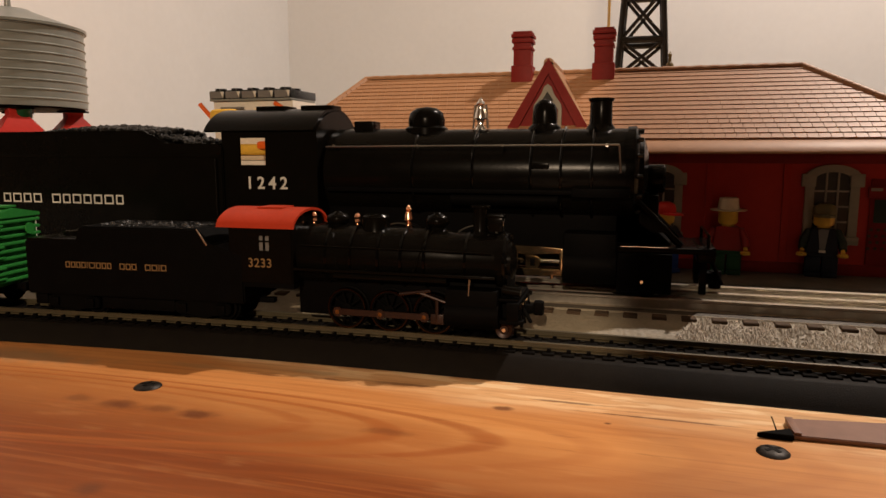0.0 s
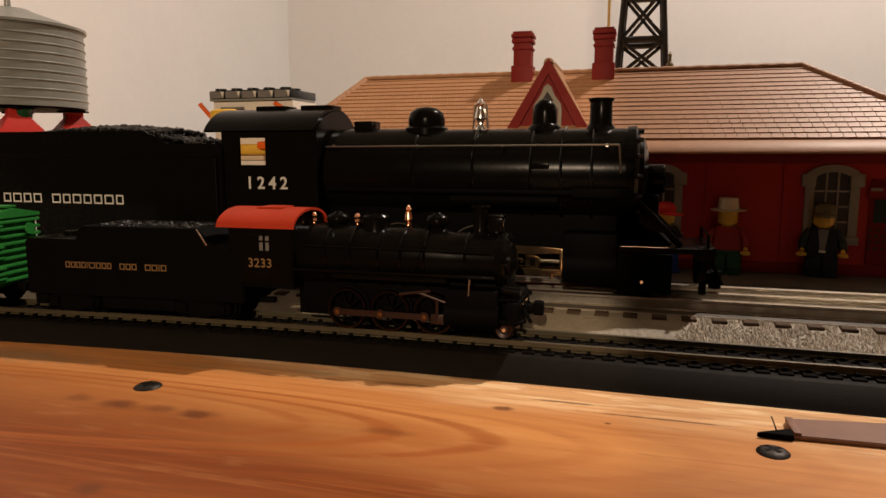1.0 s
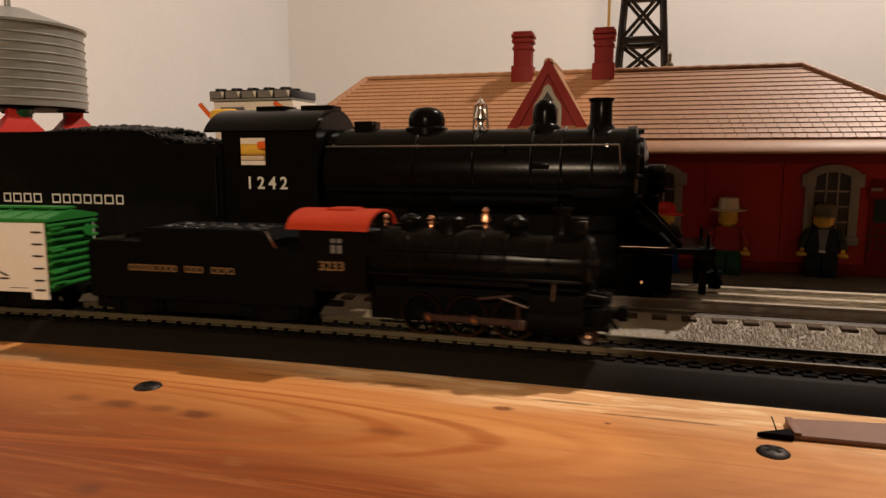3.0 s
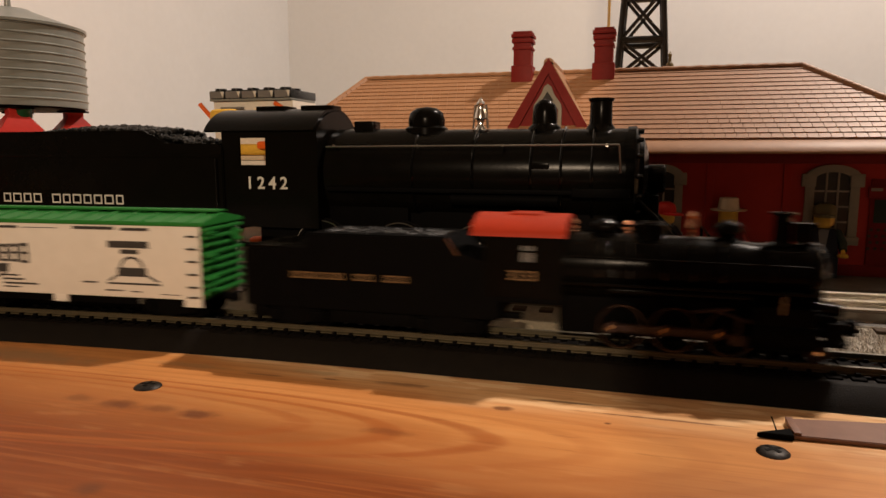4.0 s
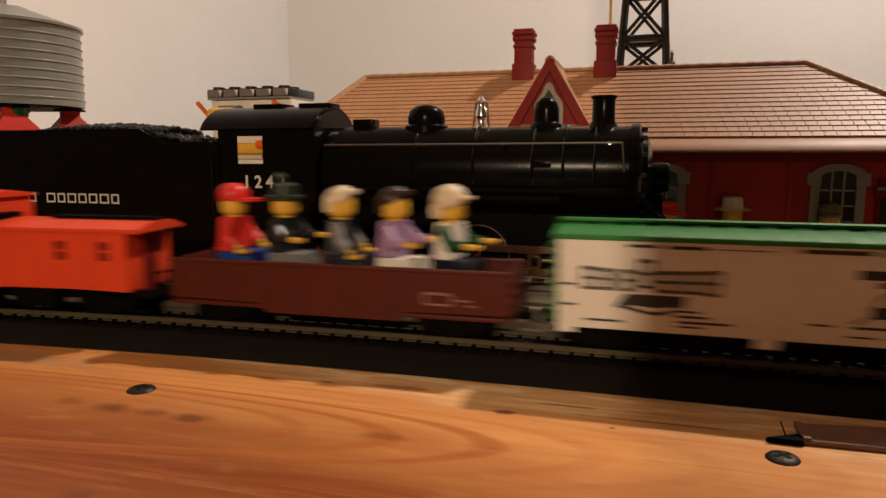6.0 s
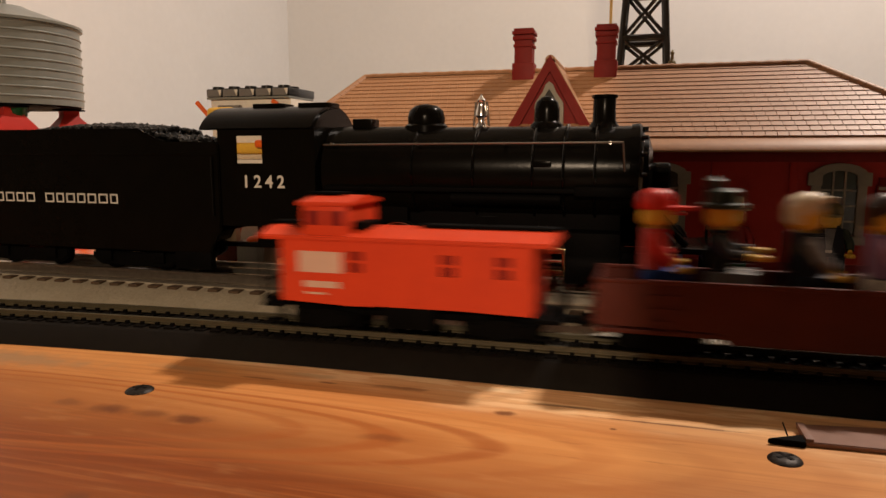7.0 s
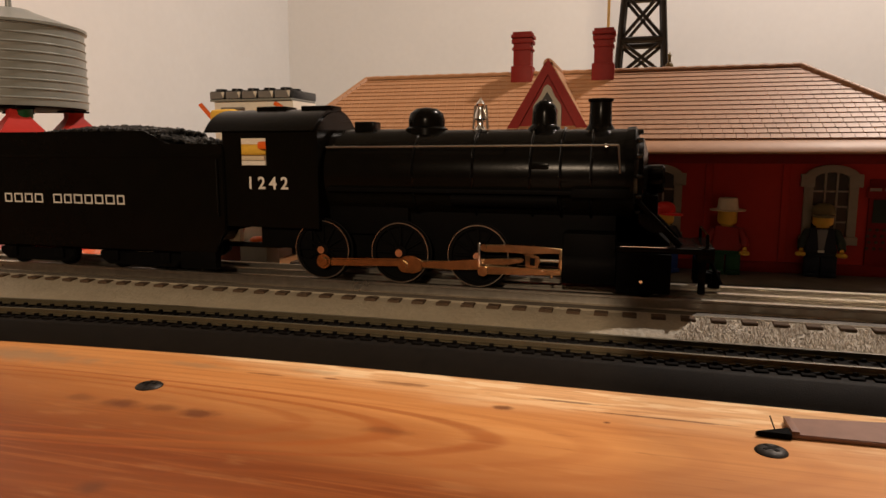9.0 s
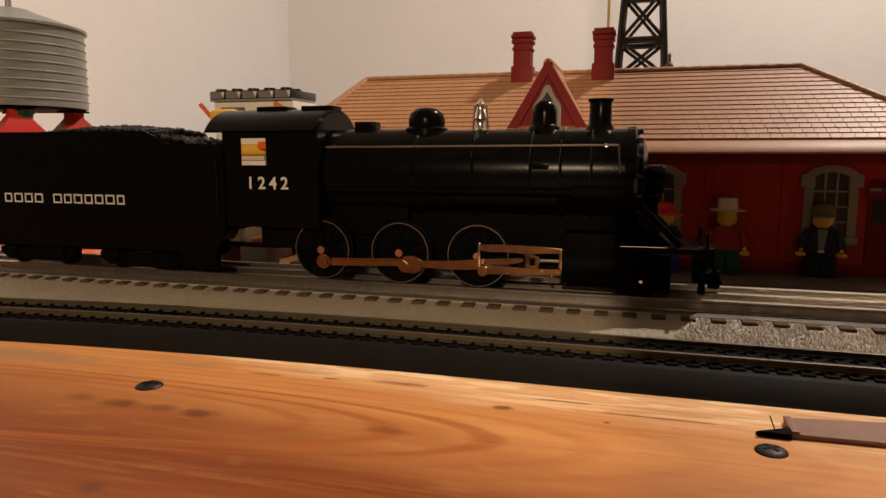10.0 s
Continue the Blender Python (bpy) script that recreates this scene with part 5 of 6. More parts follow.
    for u in (-106.4, -89.1, -71.8):
        wheel = part("driving_wheel", rod((0, -9, 0), (0, 9, 0), 1.4, seg=10), DULL, L, "small spoked driving wheel pair", (X(u), 0, 7.9))
        for sy in (-1, 1):
            part("wheel_rim", lathe([(6.6, sy * 7), (8.6, sy * 7), (8.6, sy * 7.6), (7.9, sy * 7.8), (7.9, sy * 9.3), (6.6, sy * 9.3), (6.6, sy * 7)], 32, m=m2), DULL, wheel)
            part("tyre", lathe([(7.1, sy * 9.3), (7.2, sy * 9.6), (7.7, sy * 9.6), (7.9, sy * 9.3), (7.1, sy * 9.3)], 36, m=m2), DRIVERIM, wheel, "dark shiny tyre")
            part("hub", lathe([(0, sy * 7.6), (2.0, sy * 7.6), (2.0, sy * 9.6), (0, sy * 9.6)], 14, m=m2), DULL, wheel)
            part("crank_pin", rod((-3.2, sy * 9.2, -1.2), (-3.2, sy * 11.4, -1.2), 0.9, seg=8), BRONZE, wheel)
            me = mesh_of("spoke", rod((1.8, sy * 8.4, 0), (6.8, sy * 8.4, 0), 0.5, 0.4, 6), DULL)
            for k in range(10):
                ob = new("spoke", me)
                ob.parent = wheel
                ob.matrix_local = Matrix.Rotation(2 * math.pi * k / 10, 4, "Y")
        wheels.append(wheel)
    rods = []
    for sy in (-1, 1):
        bm = prism([(-19, -1.2), (19, -1.2), (19, 1.2), (-19, 1.2)], sy * 10.6 - 0.4, sy * 10.6 + 0.4, bevel=0.2)
        for q in (-17.3, 0, 17.3):
            rod((q, sy * 10.6 - 0.6, 0), (q, sy * 10.6 + 0.6, 0), 1.9, seg=14, bm=bm)
        rods.append(part("side_rod", bm, RODRED, L, "copper-brown coupling rod"))
    part("valve_gear", rod((X(-76), -12.4, 16.0), (X(-63), -12.4, 12.0), 0.6, seg=8), RODRED, L)
    part("valve_link", rod((X(-69.5), -12.6, 6.0), (X(-69.5), -12.6, 14.0), 0.7, seg=8), RODRED, L)
    part("valve_hanger", rod((X(-84), -12.2, 15.2), (X(-72), -12.4, 17.0), 0.7, seg=8), RODRED, L)
    part("crosshead", box(X(-72), X(-67), -13, -10.8, 4.8, 8.6, 0.4), RODRED, L)
    return L, wheels, rods


def small_tender():
    T = thing("small_tender", "small black coal tender with gold lettering", "toy tender")

    def X(u):
        return u + 203
    hw = 14.6
    part("body", prism([(X(-252), 8.2), (X(-152), 8.2), (X(-152), 27.5), (X(-158), 29.4), (X(-166), 30.8), (X(-171), 37.2), (X(-225), 37.2), (X(-226.5), 31), (X(-252), 31)], -hw, hw, bevel=0.6), DULL, T)
    part("deck_rim", box(X(-251), X(-228), -hw + 0.4, hw - 0.4, 31, 31.8, 0.3), BLACK, T)
    part("water_hatch", rod((X(-240), 0, 31), (X(-240), 0, 33.6), 4.0, seg=18), BLACK, T)
    part("grab_bar", rod((X(-171.2), -hw - 0.5, 37.2), (X(-167), -hw - 0.5, 30.9), 0.35, seg=6), CHROME, T)
    rng = random.Random(3)
    bm = bmesh.new()
    for k in range(220):
        u, y = rng.uniform(-222, -173), rng.uniform(-12, 12)
        tmp = bmesh.new()
        bmesh.ops.create_icosphere(tmp, subdivisions=1, radius=rng.uniform(0.7, 1.5))
        for v in tmp.verts:
            v.co *= rng.uniform(0.7, 1.15)
        add(bm, tmp, 0, Matrix.Translation((X(u), y, 36.0 + 0.7 * (1 - (abs(y) / 12) ** 2))))
    tagged(part("coal", bm, COAL, T, "heaped black coal", smooth=False), kind="stuff")
    x = X(-232.5)
    word_bars(x, 19.9, 2.5, (2.1, 2.1, 1.9, 2.0, 0.7, 2.7, 2.2, 2.1, 1.9, -2.9, 2.25, 2.25, 2.25, -2.9, 2.5, 2.5, 0.7, 2.4), 0.5, -hw, GOLD, T)
    part("frame", box(X(-250), X(-153), -10, 10, 7, 10, 0.4), DULL, T)
    part("drawbar", box(X(-154), X(-146), -1.5, 1.5, 6, 8.2, 0.3), DULL, T)
    part("water_scoop", box(X(-219), X(-185), -11.5, 11.5, 2.6, 8.0, 0.6), DULL, T)
    part("brake_gear", box(X(-251), X(-245), -12, 12, 3.2, 8.0, 0.5), DULL, T)
    w = small_truck(T, X(-232)) + small_truck(T, X(-172))
    part("coupler", box(X(-258), X(-250), -1.5, 1.5, 6.5, 9, 0.3), DULL, T)
    return T, w


def boxcar():
    C = thing("refrigerator_car", "white toy refrigerator car with green roof and ends", "toy railway car")
    H, hw = 64.6, 15.6
    part("body", box(-H + 0.6, H - 0.6, -hw + 0.8, hw - 0.8, 8.5, 38.6, 0.3), GREEN, C)
    for sy in (-1, 1):
        side = part("side_panel", box(-H, H, min(sy * (hw - 1), sy * hw), max(sy * (hw - 1), sy * hw), 8.8, 38.7, 0.3), WHITE, C, "white car side with dark printing")
        for x0, x1 in ((-H, -H + 6), (-3.5, 3.5), (H - 8, H)):
            part("sill_tab", box(x0 if x0 > -H else x0 + 0.3, x1 - 0.2, min(sy * (hw - 1), sy * hw), max(sy * (hw - 1), sy * hw), 5.8 if abs(x0) < 5 or x0 > 0 else 7, 9.0, 0.2), WHITE, side)
    y = -hw
    # large name as plain blocks, the middle one raised
    x = -57.0
    for w, z0, z1 in ((4.6, 21.8, 29.6), (4.4, 21.8, 29.2), (2.4, 21.8, 29.0), (4.4, 21.8, 29.0), (4.8, 23.0, 32.6), (5.2, 21.8, 29.0), (4.2, 21.8, 29.2), (4.4, 21.8, 29.4), (4.2, 21.4, 29.8)):
        t = 1.0
        edges = [(x, x + t, z0, z1), (x + w - t, x + w, z0, z1)] if w > 3 else [(x, x + w - 0.6, z0, z1)]
        if w > 3:
            edges += [(x + t, x + w - t, z0, z0 + 1.1), (x + t, x + w - t, z1 - 1.3, z1), (x + t, x + w - t, (z0 + z1) / 2 - 0.5, (z0 + z1) / 2 + 0.5)]
        part("letter_block", bars(edges, y), INK, C)
        x += w + 0.55
    bm = bmesh.new()
    prism([(-46.0, 16.6), (-42.5, 21.0), (-24.0, 21.0), (-24.6, 17.6), (-29, 15.0), (-34, 14.2), (-39, 15.2)], y - 0.12, y + 0.05, bm)
    part("print_ribbon", bm, INK, C)
    part("ribbon_stripe", prism([(-42.5, 17.4), (-38.5, 16.2), (-34, 15.4), (-29, 16.2), (-26, 17.6), (-29, 17.2), (-34, 16.8), (-39, 17.2)], y - 0.22, y - 0.13), WHITE, C)
    rows = [(-42.5, -33, 36.2, 37.2), (-30.5, -18.5, 36.0, 37.1), (-17, 0, 36.3, 36.6), (8, 27, 36.2, 37.5), (30, 42.4, 36.0, 37.2), (23.6, 42.0, 29.0, 31.8), (29.2, 37.4, 26.6, 28.4),
            (-55.5, -43.5, 11.4, 12.2), (11, 17.6, 14.2, 14.9), (21.6, 29.6, 11.2, 11.8), (33.2, 37.6, 11.0, 11.5), (46.5, 55, 10.4, 10.7), (22.6, 46.6, 14.0, 14.8),
            (-27.5, -19.6, 15.8, 16.5), (-27.5, -17.0, 14.1, 14.9), (-27.0, -10.5, 12.3, 13.1), (-27, -19, 10.9, 11.5)]
    for row in rows:
        part("small_print", bars([row], y), INK, C)
    bm = bmesh.new()
    prism([*arc(34, 20.6, 5.6, 0, 180, 14, 5.0), *arc(34, 20.6, 4.6, 180, 0, 14, 4.1)], y - 0.12, y + 0.05, bm)
    prism([(27.6, 17.4), (40.6, 17.4), (40.6, 21.0), (27.6, 21.0)], y - 0.12, y + 0.05, bm)
    prism([(22.6, 15.6), (27.4, 18.2), (27.4, 17.4), (24.0, 15.3)], y - 0.12, y + 0.05, bm)
    prism([(46.6, 15.6), (40.8, 18.2), (40.8, 17.4), (45.2, 15.3)], y - 0.12, y + 0.05, bm)
    part("print_badge", bm, INK, C)
    for sg, zs in ((1, (34, 29, 24, 18.8, 13.7, 9.6)), (-1, (23.2, 16.4))):
        for z in zs:
            part("grab_iron", box(min(sg * (H - 5.6), sg * (H - 1.2)), max(sg * (H - 5.6), sg * (H - 1.2)), y - 1.0, y - 0.2, z, z + 0.7, 0.15), INK, C)
    # roof with running board
    roof = part("roof", prism([(-hw - 0.6, 38.2), (hw + 0.6, 38.2), (hw + 0.6, 39.8), (0, 42.8), (-hw - 0.6, 39.8)], -H - 1.8, H + 1.8, axis="X", bevel=0.3), GREEN, C, "green ribbed roof")
    for k in range(13):
        x = -H + 5 + k * (2 * H - 10) / 12
        for sy in (-1, 1):
            part("roof_rib", prism([(sy * hw, 39.6), (sy * 2, 42.2), (sy * 2, 43.0), (sy * hw, 40.3)], x - 0.5, x + 0.5, axis="X"), GREEN, roof)
    part("running_board", box(-H - 1, H + 1, -3, 3, 43.0, 43.9, 0.2), GREEN, roof)
    # ribbed ends with ladder
    for sg in (-1, 1):
        end = part("end_panel", box(min(sg * (H - 0.6), sg * H), max(sg * (H - 0.6), sg * H), -hw + 0.4, hw - 0.4, 8.6, 38.2, 0.2), GREEN, C)
        for k in range(9):
            z = 10.5 + k * 3.2
            part("end_rib", box(min(sg * (H - 0.2), sg * (H + 2.2)), max(sg * (H - 0.2), sg * (H + 2.2)), -hw + 0.8, hw - 0.4, z, z + 1.4, 0.5), GREEN, end)
        for k in range(6):
            z = 12 + k * 4.6
            part("ladder_rung", box(min(sg * (H + 2.1), sg * (H + 3.0)), max(sg * (H + 2.1), sg * (H + 3.0)), -hw + 0.6, -hw + 8, z, z + 0.9, 0.2), GREEN, end)
        part("brake_wheel", rod((sg * (H + 2.2), 8, 33), (sg * (H + 3.0), 8, 33), 2.6, seg=18), GREEN, end) if sg > 0 else None
    part("underframe", box(-H + 4, H - 4, -6, 6, 6, 9, 0.4), DULL, C)
    part("air_tank", rod((-14, -7, 6.2), (4, -7, 6.2), 2.4, seg=14), DULL, C)
    part("side_sill", box(-34, 34, -hw + 2, -hw + 3.4, 5.4, 8.8, 0.3), DULL, C)
    w = small_truck(C, -48) + small_truck(C, 48)
    couplers(C, H)
    return C, w


def gondola():
    G = thing("gondola_car", "brown-red open toy gondola car carrying toy figures", "toy railway car")
    H, hw = 67.0, 14.8
    part("floor", box(-H, H, -hw + 0.6, hw - 0.6, 7.6, 9.2, 0.3), OXIDE, G)
    for sy in (-1, 1):
        side = part("side_panel", prism([(-H, 10.2), (-29, 10.0), (-26, 6.2), (26, 6.2), (29, 10.0), (H, 10.2), (H, 25.2), (-H, 25.2)], min(sy * (hw - 1), sy * hw), max(sy * (hw - 1), sy * hw), bevel=0.2), OXIDE, G)
        part("top_rail", box(-H - 0.4, H + 0.4, min(sy * (hw - 1.3), sy * (hw + 0.7)), max(sy * (hw - 1.3), sy * (hw + 0.7)), 24.4, 25.8, 0.3), OXIDE, side)
        for k in range(8):
            x = -H + 5 + k * (2 * H - 10) / 7
            part("rib", box(x - 0.6, x + 0.6, min(sy * hw, sy * (hw + 0.35)), max(sy * hw, sy * (hw + 0.35)), 9.6, 24.4, 0.15), OXIDE, side)
    for sg in (-1, 1):
        end = part("end_panel", box(min(sg * (H - 1), sg * H), max(sg * (H - 1), sg * H), -hw + 0.9, hw - 0.9, 9, 25.2, 0.2), OXIDE, G)
        for k in range(4):
            part("grab_iron", box(min(sg * (H + 0.1), sg * (H + 1.4)), max(sg * (H + 0.1), sg * (H + 1.4)), -hw + 0.8, -hw + 7, 11 + k * 3.6, 11.8 + k * 3.6, 0.2), OXIDE, end)
    part("seat_block", box(-H + 4, H - 4, -9, 9, 9.3, 19.8, 0.4), OXIDE, G)
    y = -hw
    tagged(part("small_print", bars([(-52, -40, 18, 21), (-52, -40, 14, 16.6), (-50, -42, 11.4, 12.6)], y - 0.36), OXIDE, G), kind="stuff")
    part("badge", bars([(36, 37, 13.2, 17.4), (37, 46, 16.6, 17.6), (37, 46, 12.8, 13.6), (46, 47, 13.4, 16.8), (48, 53, 14.6, 15.4), (52, 55, 12.8, 13.6)], y - 0.36), SLAB, G, "pale outlined badge")
    part("underframe", box(-H + 4, H - 4, -5, 5, 5.6, 7.7, 0.4), DULL, G)
    w = small_truck(G, -46) + small_truck(G, 46)
    couplers(G, H)
    return G, w


def caboose():
    C = thing("caboose", "bright orange-red toy caboose with cupola", "toy railway car")
    H, hw, HF = 49.0, 14.8, 45.2

    wins = [(-21.9, -16.5, 23.2, 30.8), (12.8, 18.2, 23.2, 30.8), (32.3, 37.7, 23.2, 30.8)]
    for sy in (-1, 1):
        y0, y1 = min(sy * (hw - 1), sy * hw), max(sy * (hw - 1), sy * hw)
        side = part("side_panel", pierced(-H, HF, 12.4, 35.4, wins, y0, y1), CABRED, C)
        for a, b, c, d in wins:
            part("window", box(a, b, sy * (hw - 1.6) - 0.2, sy * (hw - 1.6) + 0.2, c, d), CHIMNEY, side)
            part("window_bar", box(a, b, sy * (hw - 0.7) - 0.25, sy * (hw - 0.7) + 0.25, (c + d) / 2 - 0.5, (c + d) / 2 + 0.5), CABRED, side)
            part("window_bar", box((a + b) / 2 - 0.4, (a + b) / 2 + 0.4, sy * (hw - 0.7) - 0.25, sy * (hw - 0.7) + 0.25, c, d), CABRED, side)
        part("sill", prism([(-H, 12.4), (HF, 12.4), (HF, 10.8), (20, 11.4), (-10, 11.2), (-20, 10.6), (-H, 11.6)], y0, y1), CABRED, side)
    for sg, H in ((-1, 49.0), (1, HF)):
        part("end_wall", box(min(sg * (H - 1), sg * H), max(sg * (H - 1), sg * H), -hw + 1, hw - 1, 11, 35.4, 0.1), CABRED, C)
        part("platform", box(min(sg * H, sg * (H + 10)), max(sg * H, sg * (H + 10)), -12, 12, 8, 9.4, 0.2), DULL, C)
        rl = part("railing", rod((sg * (H + 9.4), -11.5, 18), (sg * (H + 9.4), 11.5, 18), 0.5, seg=8), DULL, C)
        for k in range(5):
            part("railing_post", rod((sg * (H + 9.4), -11 + k * 5.5, 9.4), (sg * (H + 9.4), -11 + k * 5.5, 18), 0.45, seg=8), DULL, rl)
        for sy in (-1, 1):
            part("corner_post", rod((sg * (H + 9.2), sy * 11.4, 9.4), (sg * (H + 9.2), sy * 11.4, 33.6), 0.5, seg=8), DULL, C)
            part("step", box(min(sg * (H + 1), sg * (H + 8)), max(sg * (H + 1), sg * (H + 8)), min(sy * 9.5, sy * 13.5), max(sy * 9.5, sy * 13.5), 2.4, 3.4, 0.2), DULL, C)
            part("step_side", box(min(sg * (H + 1), sg * (H + 2)), max(sg * (H + 1), sg * (H + 2)), min(sy * 9.5, sy * 13.5), max(sy * 9.5, sy * 13.5), 3.3, 8.2, 0.2), DULL, C)
        part("door", box(min(sg * H, sg * (H + 0.6)), max(sg * H, sg * (H + 0.6)), -4.5, 4.5, 9.5, 33, 0.2), CHIMNEY, C)
    part("roof", prism([(-hw - 0.9, 34.4), (hw + 0.9, 34.4), (hw + 0.9, 36.0), (8, 38.4), (0, 39), (-8, 38.4), (-hw - 0.9, 36.0)], -57.6, HF + 6.6, axis="X", bevel=0.4), CABRED, C)
    part("running_board", box(2, HF + 6.8, -3.4, 3.4, 39.1, 40.1, 0.2), DULL, C)
    part("running_board", box(-57.8, -42, -3.4, 3.4, 39.1, 40.1, 0.2), DULL, C)
    cx0, cx1 = -39.8, -22.0
    cup = part("cupola", box(cx0, cx1, -hw + 0.3, hw - 0.3, 35.4, 47.2, 0.3), CABRED, C)
    for x in (cx0 + 4.4, cx1 - 4.4):
        for sy in (-1, 1):
            part("cupola_window", box(x - 3, x + 3, min(sy * (hw - 0.5), sy * (hw - 0.1)), max(sy * (hw - 0.5), sy * (hw - 0.1)), 40, 45.2, 0.1), CHIMNEY, cup)
    part("cupola_roof", prism([(-hw - 0.6, 47.0), (hw + 0.6, 47.0), (hw + 0.6, 48.4), (0, 50.4), (-hw - 0.6, 48.4)], cx0 - 1.3, cx1 + 1.3, axis="X", bevel=0.3), CABRED, cup)
    part("cupola_walk", box(cx0 - 1, cx1 - 6, -3.4, 3.4, 50.5, 51.4, 0.2), DULL, cup)
    for x in (cx1 + 3, cx0 - 4):
        part("ladder", box(x - 3, x + 3, -10, 2, 38.4, 41.0, 0.4), DULL, C)
    part("smoke_pipe", rod((26, 4, 38), (26, 4, 43), 1.5, seg=12), DULL, C)
    y = -hw
    part("sign_panel", box(-41.8, -24.4, y - 0.2, y + 0.1, 22.6, 30.4, 0), PALE, C, "pale printed panel")
    tagged(part("small_print", bars([(-39.6, -25.6, 17.0, 19.4), (-39, -31, 14.4, 15.2)], y), PALE, C), kind="stuff")
    part("underframe", box(-49, HF, -6, 6, 5.6, 11.2, 0.4), DULL, C)
    part("tool_box", box(-10, 10, -13, -7, 3.0, 11, 0.4), DULL, C)
    w = small_truck(C, -33) + small_truck(C, 33)
    couplers(C, 56.5)
    return C, w


LOCO, LOCO_WHEELS, LOCO_RODS = small_locomotive()
TENDER, TENDER_WHEELS = small_tender()
REEFER, REEFER_WHEELS = boxcar()
GONDOLA, GONDOLA_WHEELS = gondola()
CABOOSE, CABOOSE_WHEELS = caboose()
# passengers: (place along the gondola, across, turn, the figure)
RIDERS = [(px, py, turn, figure("toy_figure", label, 0, 0, 0, 0, *look_, group="toy figures in the gondola", reach=reach, seated=True)) for px, py, turn, label, look_, reach in (
    (-49, 3.0, 92, "yellow toy figure in red shirt and red cap", ("cap", TOYRED, TOYRED, TOYBLUE), 0.2),
    (-27.5, 5.5, 82, "toy figure in dark clothes with plumed green hat", ("plume", TOYDARK, TOYBLACK, TOYGREY), 1.0),
    (-2.5, 3.5, 96, "yellow toy figure with pale hair and navy jacket", ("hair", TOYTAN, TOYNAVY, TOYNAVY, TOYGREY), 0.1),
    (19.5, 3.5, 80, "yellow toy figure in lilac top with dark hair", ("hair", TOYBROWN, TOYPURPLE, TOYWHITE), 1.0),
    (41.5, 3.5, 82, "yellow toy figure with pale helmet and white top", ("helmet", TOYTAN, TOYWHITE, TOYNAVY, TOYGREEN), 1.0))]


# ---------------------------------------------------------------- small things on the bench
def screw(x, y, turn, k=1.0):
    s = thing("screw", "dark round screw head sunk in the pine plank", "screw", x, y, 0.1, turn, "screws in the plank")
    bm = lathe([(0, 1.0), (1.2 * k, 1.1), (3.4 * k, 1.0), (4.6 * k, 0.6), (5.2 * k, 0.1), (5.2 * k, -0.4), (0, -0.4)], 28)
    part("head", bm, SCREWM, s)
    part("slot", box(-2.4, 2.4, -0.5, 0.5, 0.8, 1.18), BED, s)
    part("slot", box(-0.5, 0.5, -2.4, 2.4, 0.82, 1.2), BED, s)


screw(-156.3, 182.9, 10, 0.86)
screw(36.2, 186.0, 35, 0.8)


def loose_plate():
    p = thing("loose_plate", "flat mauve-brown plastic plate lying on the plank", "plastic plate", 42.4, 202.0, 0.1, 1)
    part("plate", prism([(0.3, -5.8), (0.9, 7.0), (28, 10.2), (60, 12.6), (95, 13.4), (95, -5.0)], 0, 1.3, axis="Z", bevel=0.25), SLAB, p)
    part("edge_block", box(0.6, 2.6, -5.4, 6.4, 1.2, 2.0, 0.2), SLAB, p)
    # black wedge in place of the triangular shadow at the plate's left end
    part("shadow_wedge", prism([(-9, -6.5), (0.4, -7), (0.4, -1.5)], 0, 1.6, axis="Z", bevel=0.2), DULL, p)
    part("wire", rod((-3, -3, 0.4), (-4.5, -1.5, 4.5), 0.2, seg=6), DULL, p)


loose_plate()


# ---------------------------------------------------------------- what moves
RUN = ((0.0, 0), (2.1, 0), (2.2, 0.9), (2.3, 2.9), (2.4, 6.0), (2.5, 9.5), (2.7, 16.1), (3.0, 30.0), (3.4, 54.0), (3.8, 83.0), (4.2, 123.0), (4.5, 158.6), (4.7, 182.6),
       (5.2, 245.6), (5.5, 290.8), (5.7, 322.2), (6.25, 411.4), (6.8, 499.8), (7.1, 550.2), (7.3, 584.0), (7.5, 617.4), (7.8, 668.0), (8.2, 736.0), (9.0, 874.0), (10.0, 1046.0))


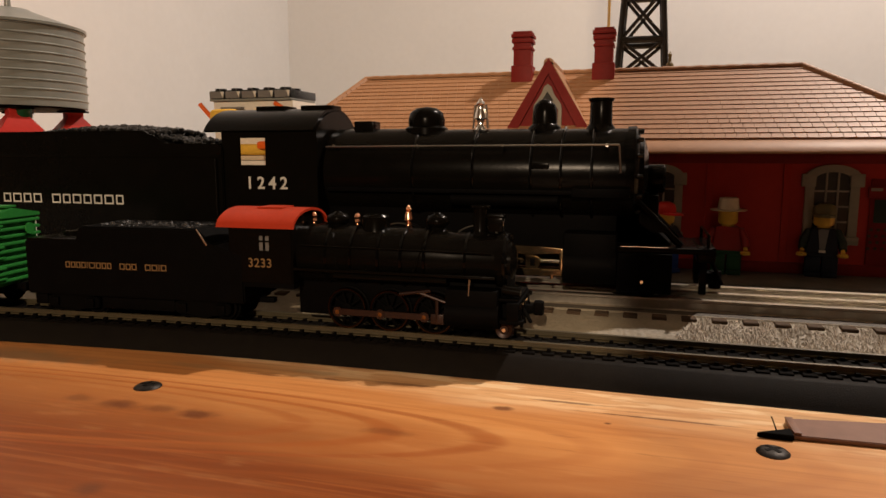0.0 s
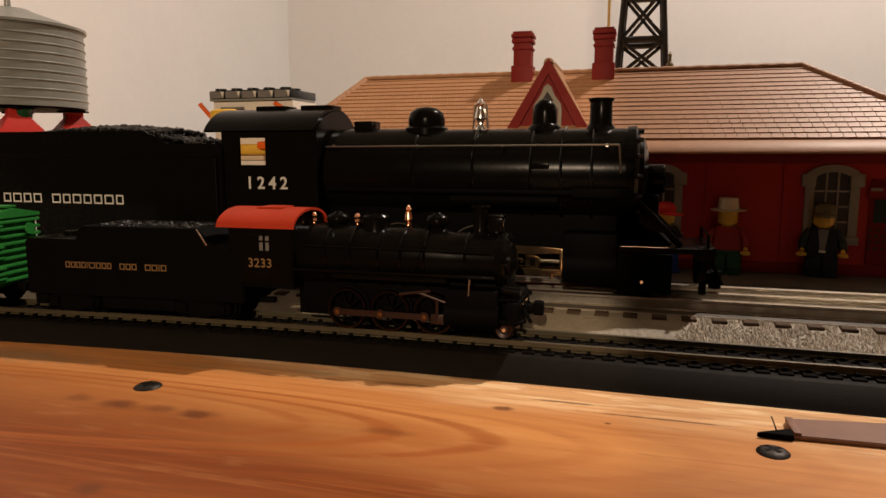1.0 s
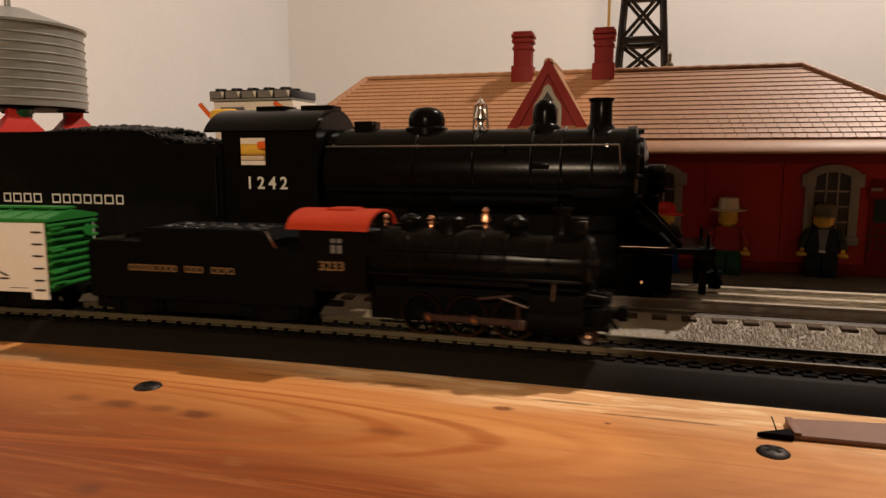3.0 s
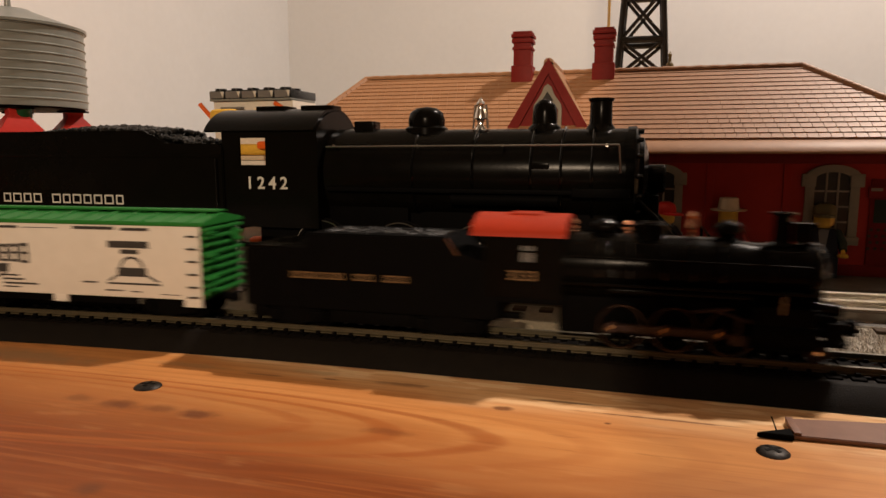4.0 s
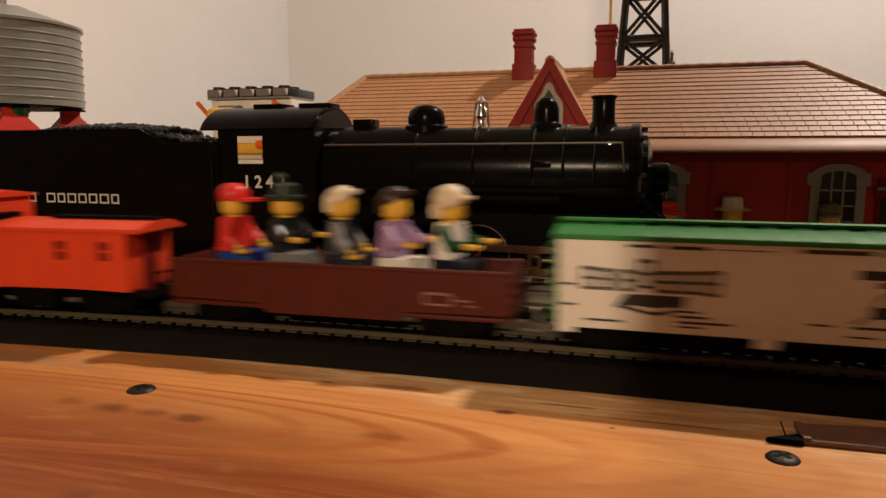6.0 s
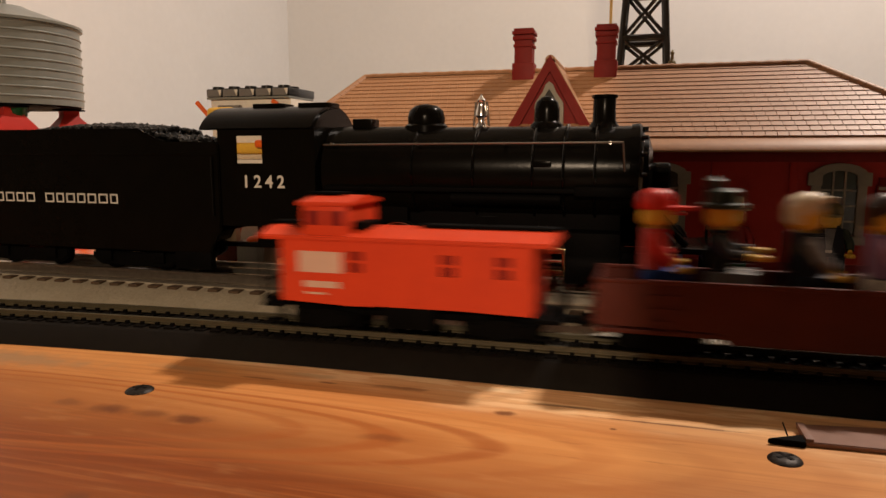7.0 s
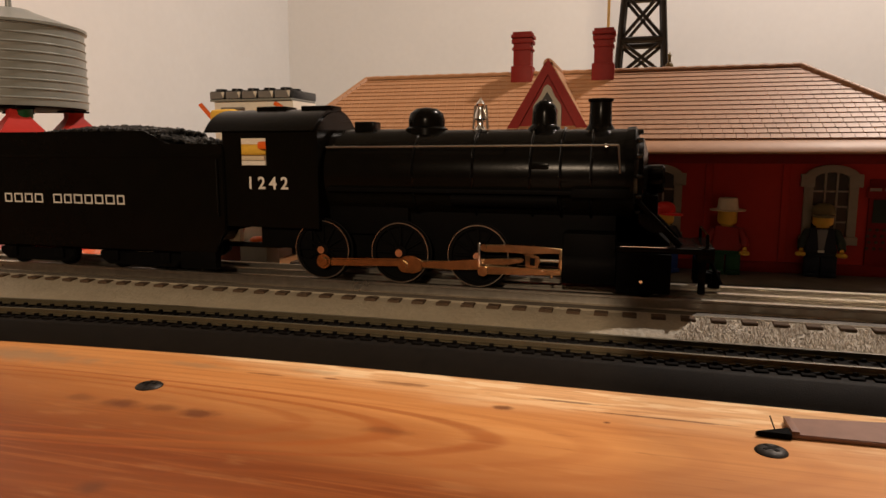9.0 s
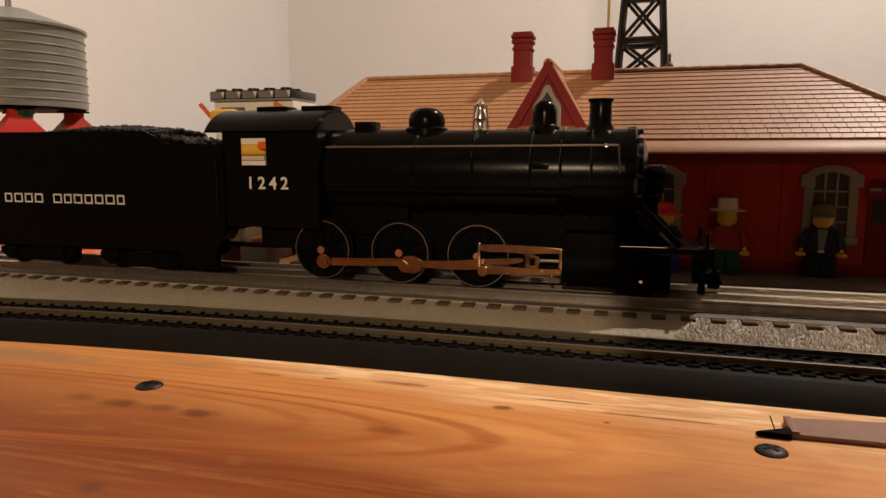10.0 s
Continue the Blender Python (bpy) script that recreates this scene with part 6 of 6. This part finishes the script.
def run(t):
    """How far the small train has gone by then (mm): a smooth curve through RUN."""
    n = len(RUN)
    k = max(0, min(n - 2, sum(1 for q in RUN[1:-1] if q[0] <= t)))

    def slope(j):
        if j <= 0 or j >= n - 1:
            a, b = (0, 1) if j <= 0 else (n - 2, n - 1)
            return (RUN[b][1] - RUN[a][1]) / (RUN[b][0] - RUN[a][0])
        a = (RUN[j][1] - RUN[j - 1][1]) / (RUN[j][0] - RUN[j - 1][0])
        b = (RUN[j + 1][1] - RUN[j][1]) / (RUN[j + 1][0] - RUN[j][0])
        return 0 if a * b <= 0 else 2 * a * b / (a + b)
    (t0, s0), (t1, s1) = RUN[k], RUN[k + 1]
    h = t1 - t0
    f = (t - t0) / h
    return (2 * f ** 3 - 3 * f ** 2 + 1) * s0 + (f ** 3 - 2 * f ** 2 + f) * h * slope(k) + (3 * f ** 2 - 2 * f ** 3) * s1 + (f ** 3 - f ** 2) * h * slope(k + 1)


def car_pose(s, reach):
    a, b = on_track(s + reach)[0], on_track(s - reach)[0]
    c = (a + b) / 2
    return pose(c.x * MM, c.y * MM, RAIL * MM, 0, 0, math.degrees(math.atan2(a.y - b.y, a.x - b.x)))


def motions():
    times = [k / 10 for k in range(101)]
    for car, s0, reach in ((LOCO, -100, 17), (TENDER, -199, 30), (REEFER, -332.6, 48), (GONDOLA, -480.7, 46), (CABOOSE, -613.5, 33)):
        walk(car, [(t, car_pose(s0 + run(t), reach)) for t in times])
    for px, py, turn, fig in RIDERS:
        seat = pose(px * MM, py * MM, 20.0 * MM, 0, 0, turn)
        walk(fig, [(t, car_pose(-480.7 + run(t), 46) @ seat) for t in times])
    fine = [0.0, 2.0] + [2.0 + k / 30 for k in range(1, 241)]
    for wheels, r in ((LOCO_WHEELS, 7.9), (TENDER_WHEELS, 5.15), (REEFER_WHEELS, 5.15), (GONDOLA_WHEELS, 5.15), (CABOOSE_WHEELS, 5.15)):
        for w in wheels:
            p = w.location.copy()
            walk(w, [(t, Matrix.Translation(p) @ Matrix.Rotation(run(t) / r, 4, "Y")) for t in fine])
    for rd in LOCO_RODS:
        rows = []
        for t in fine:
            a = run(t) / 7.9
            v = Matrix.Rotation(a, 3, "Y") @ Vector((-3.2, 0, -1.2))
            rows.append((t, pose((10.9 + v.x) * MM, 0, (7.9 + v.z) * MM)))
        walk(rd, rows)


motions()
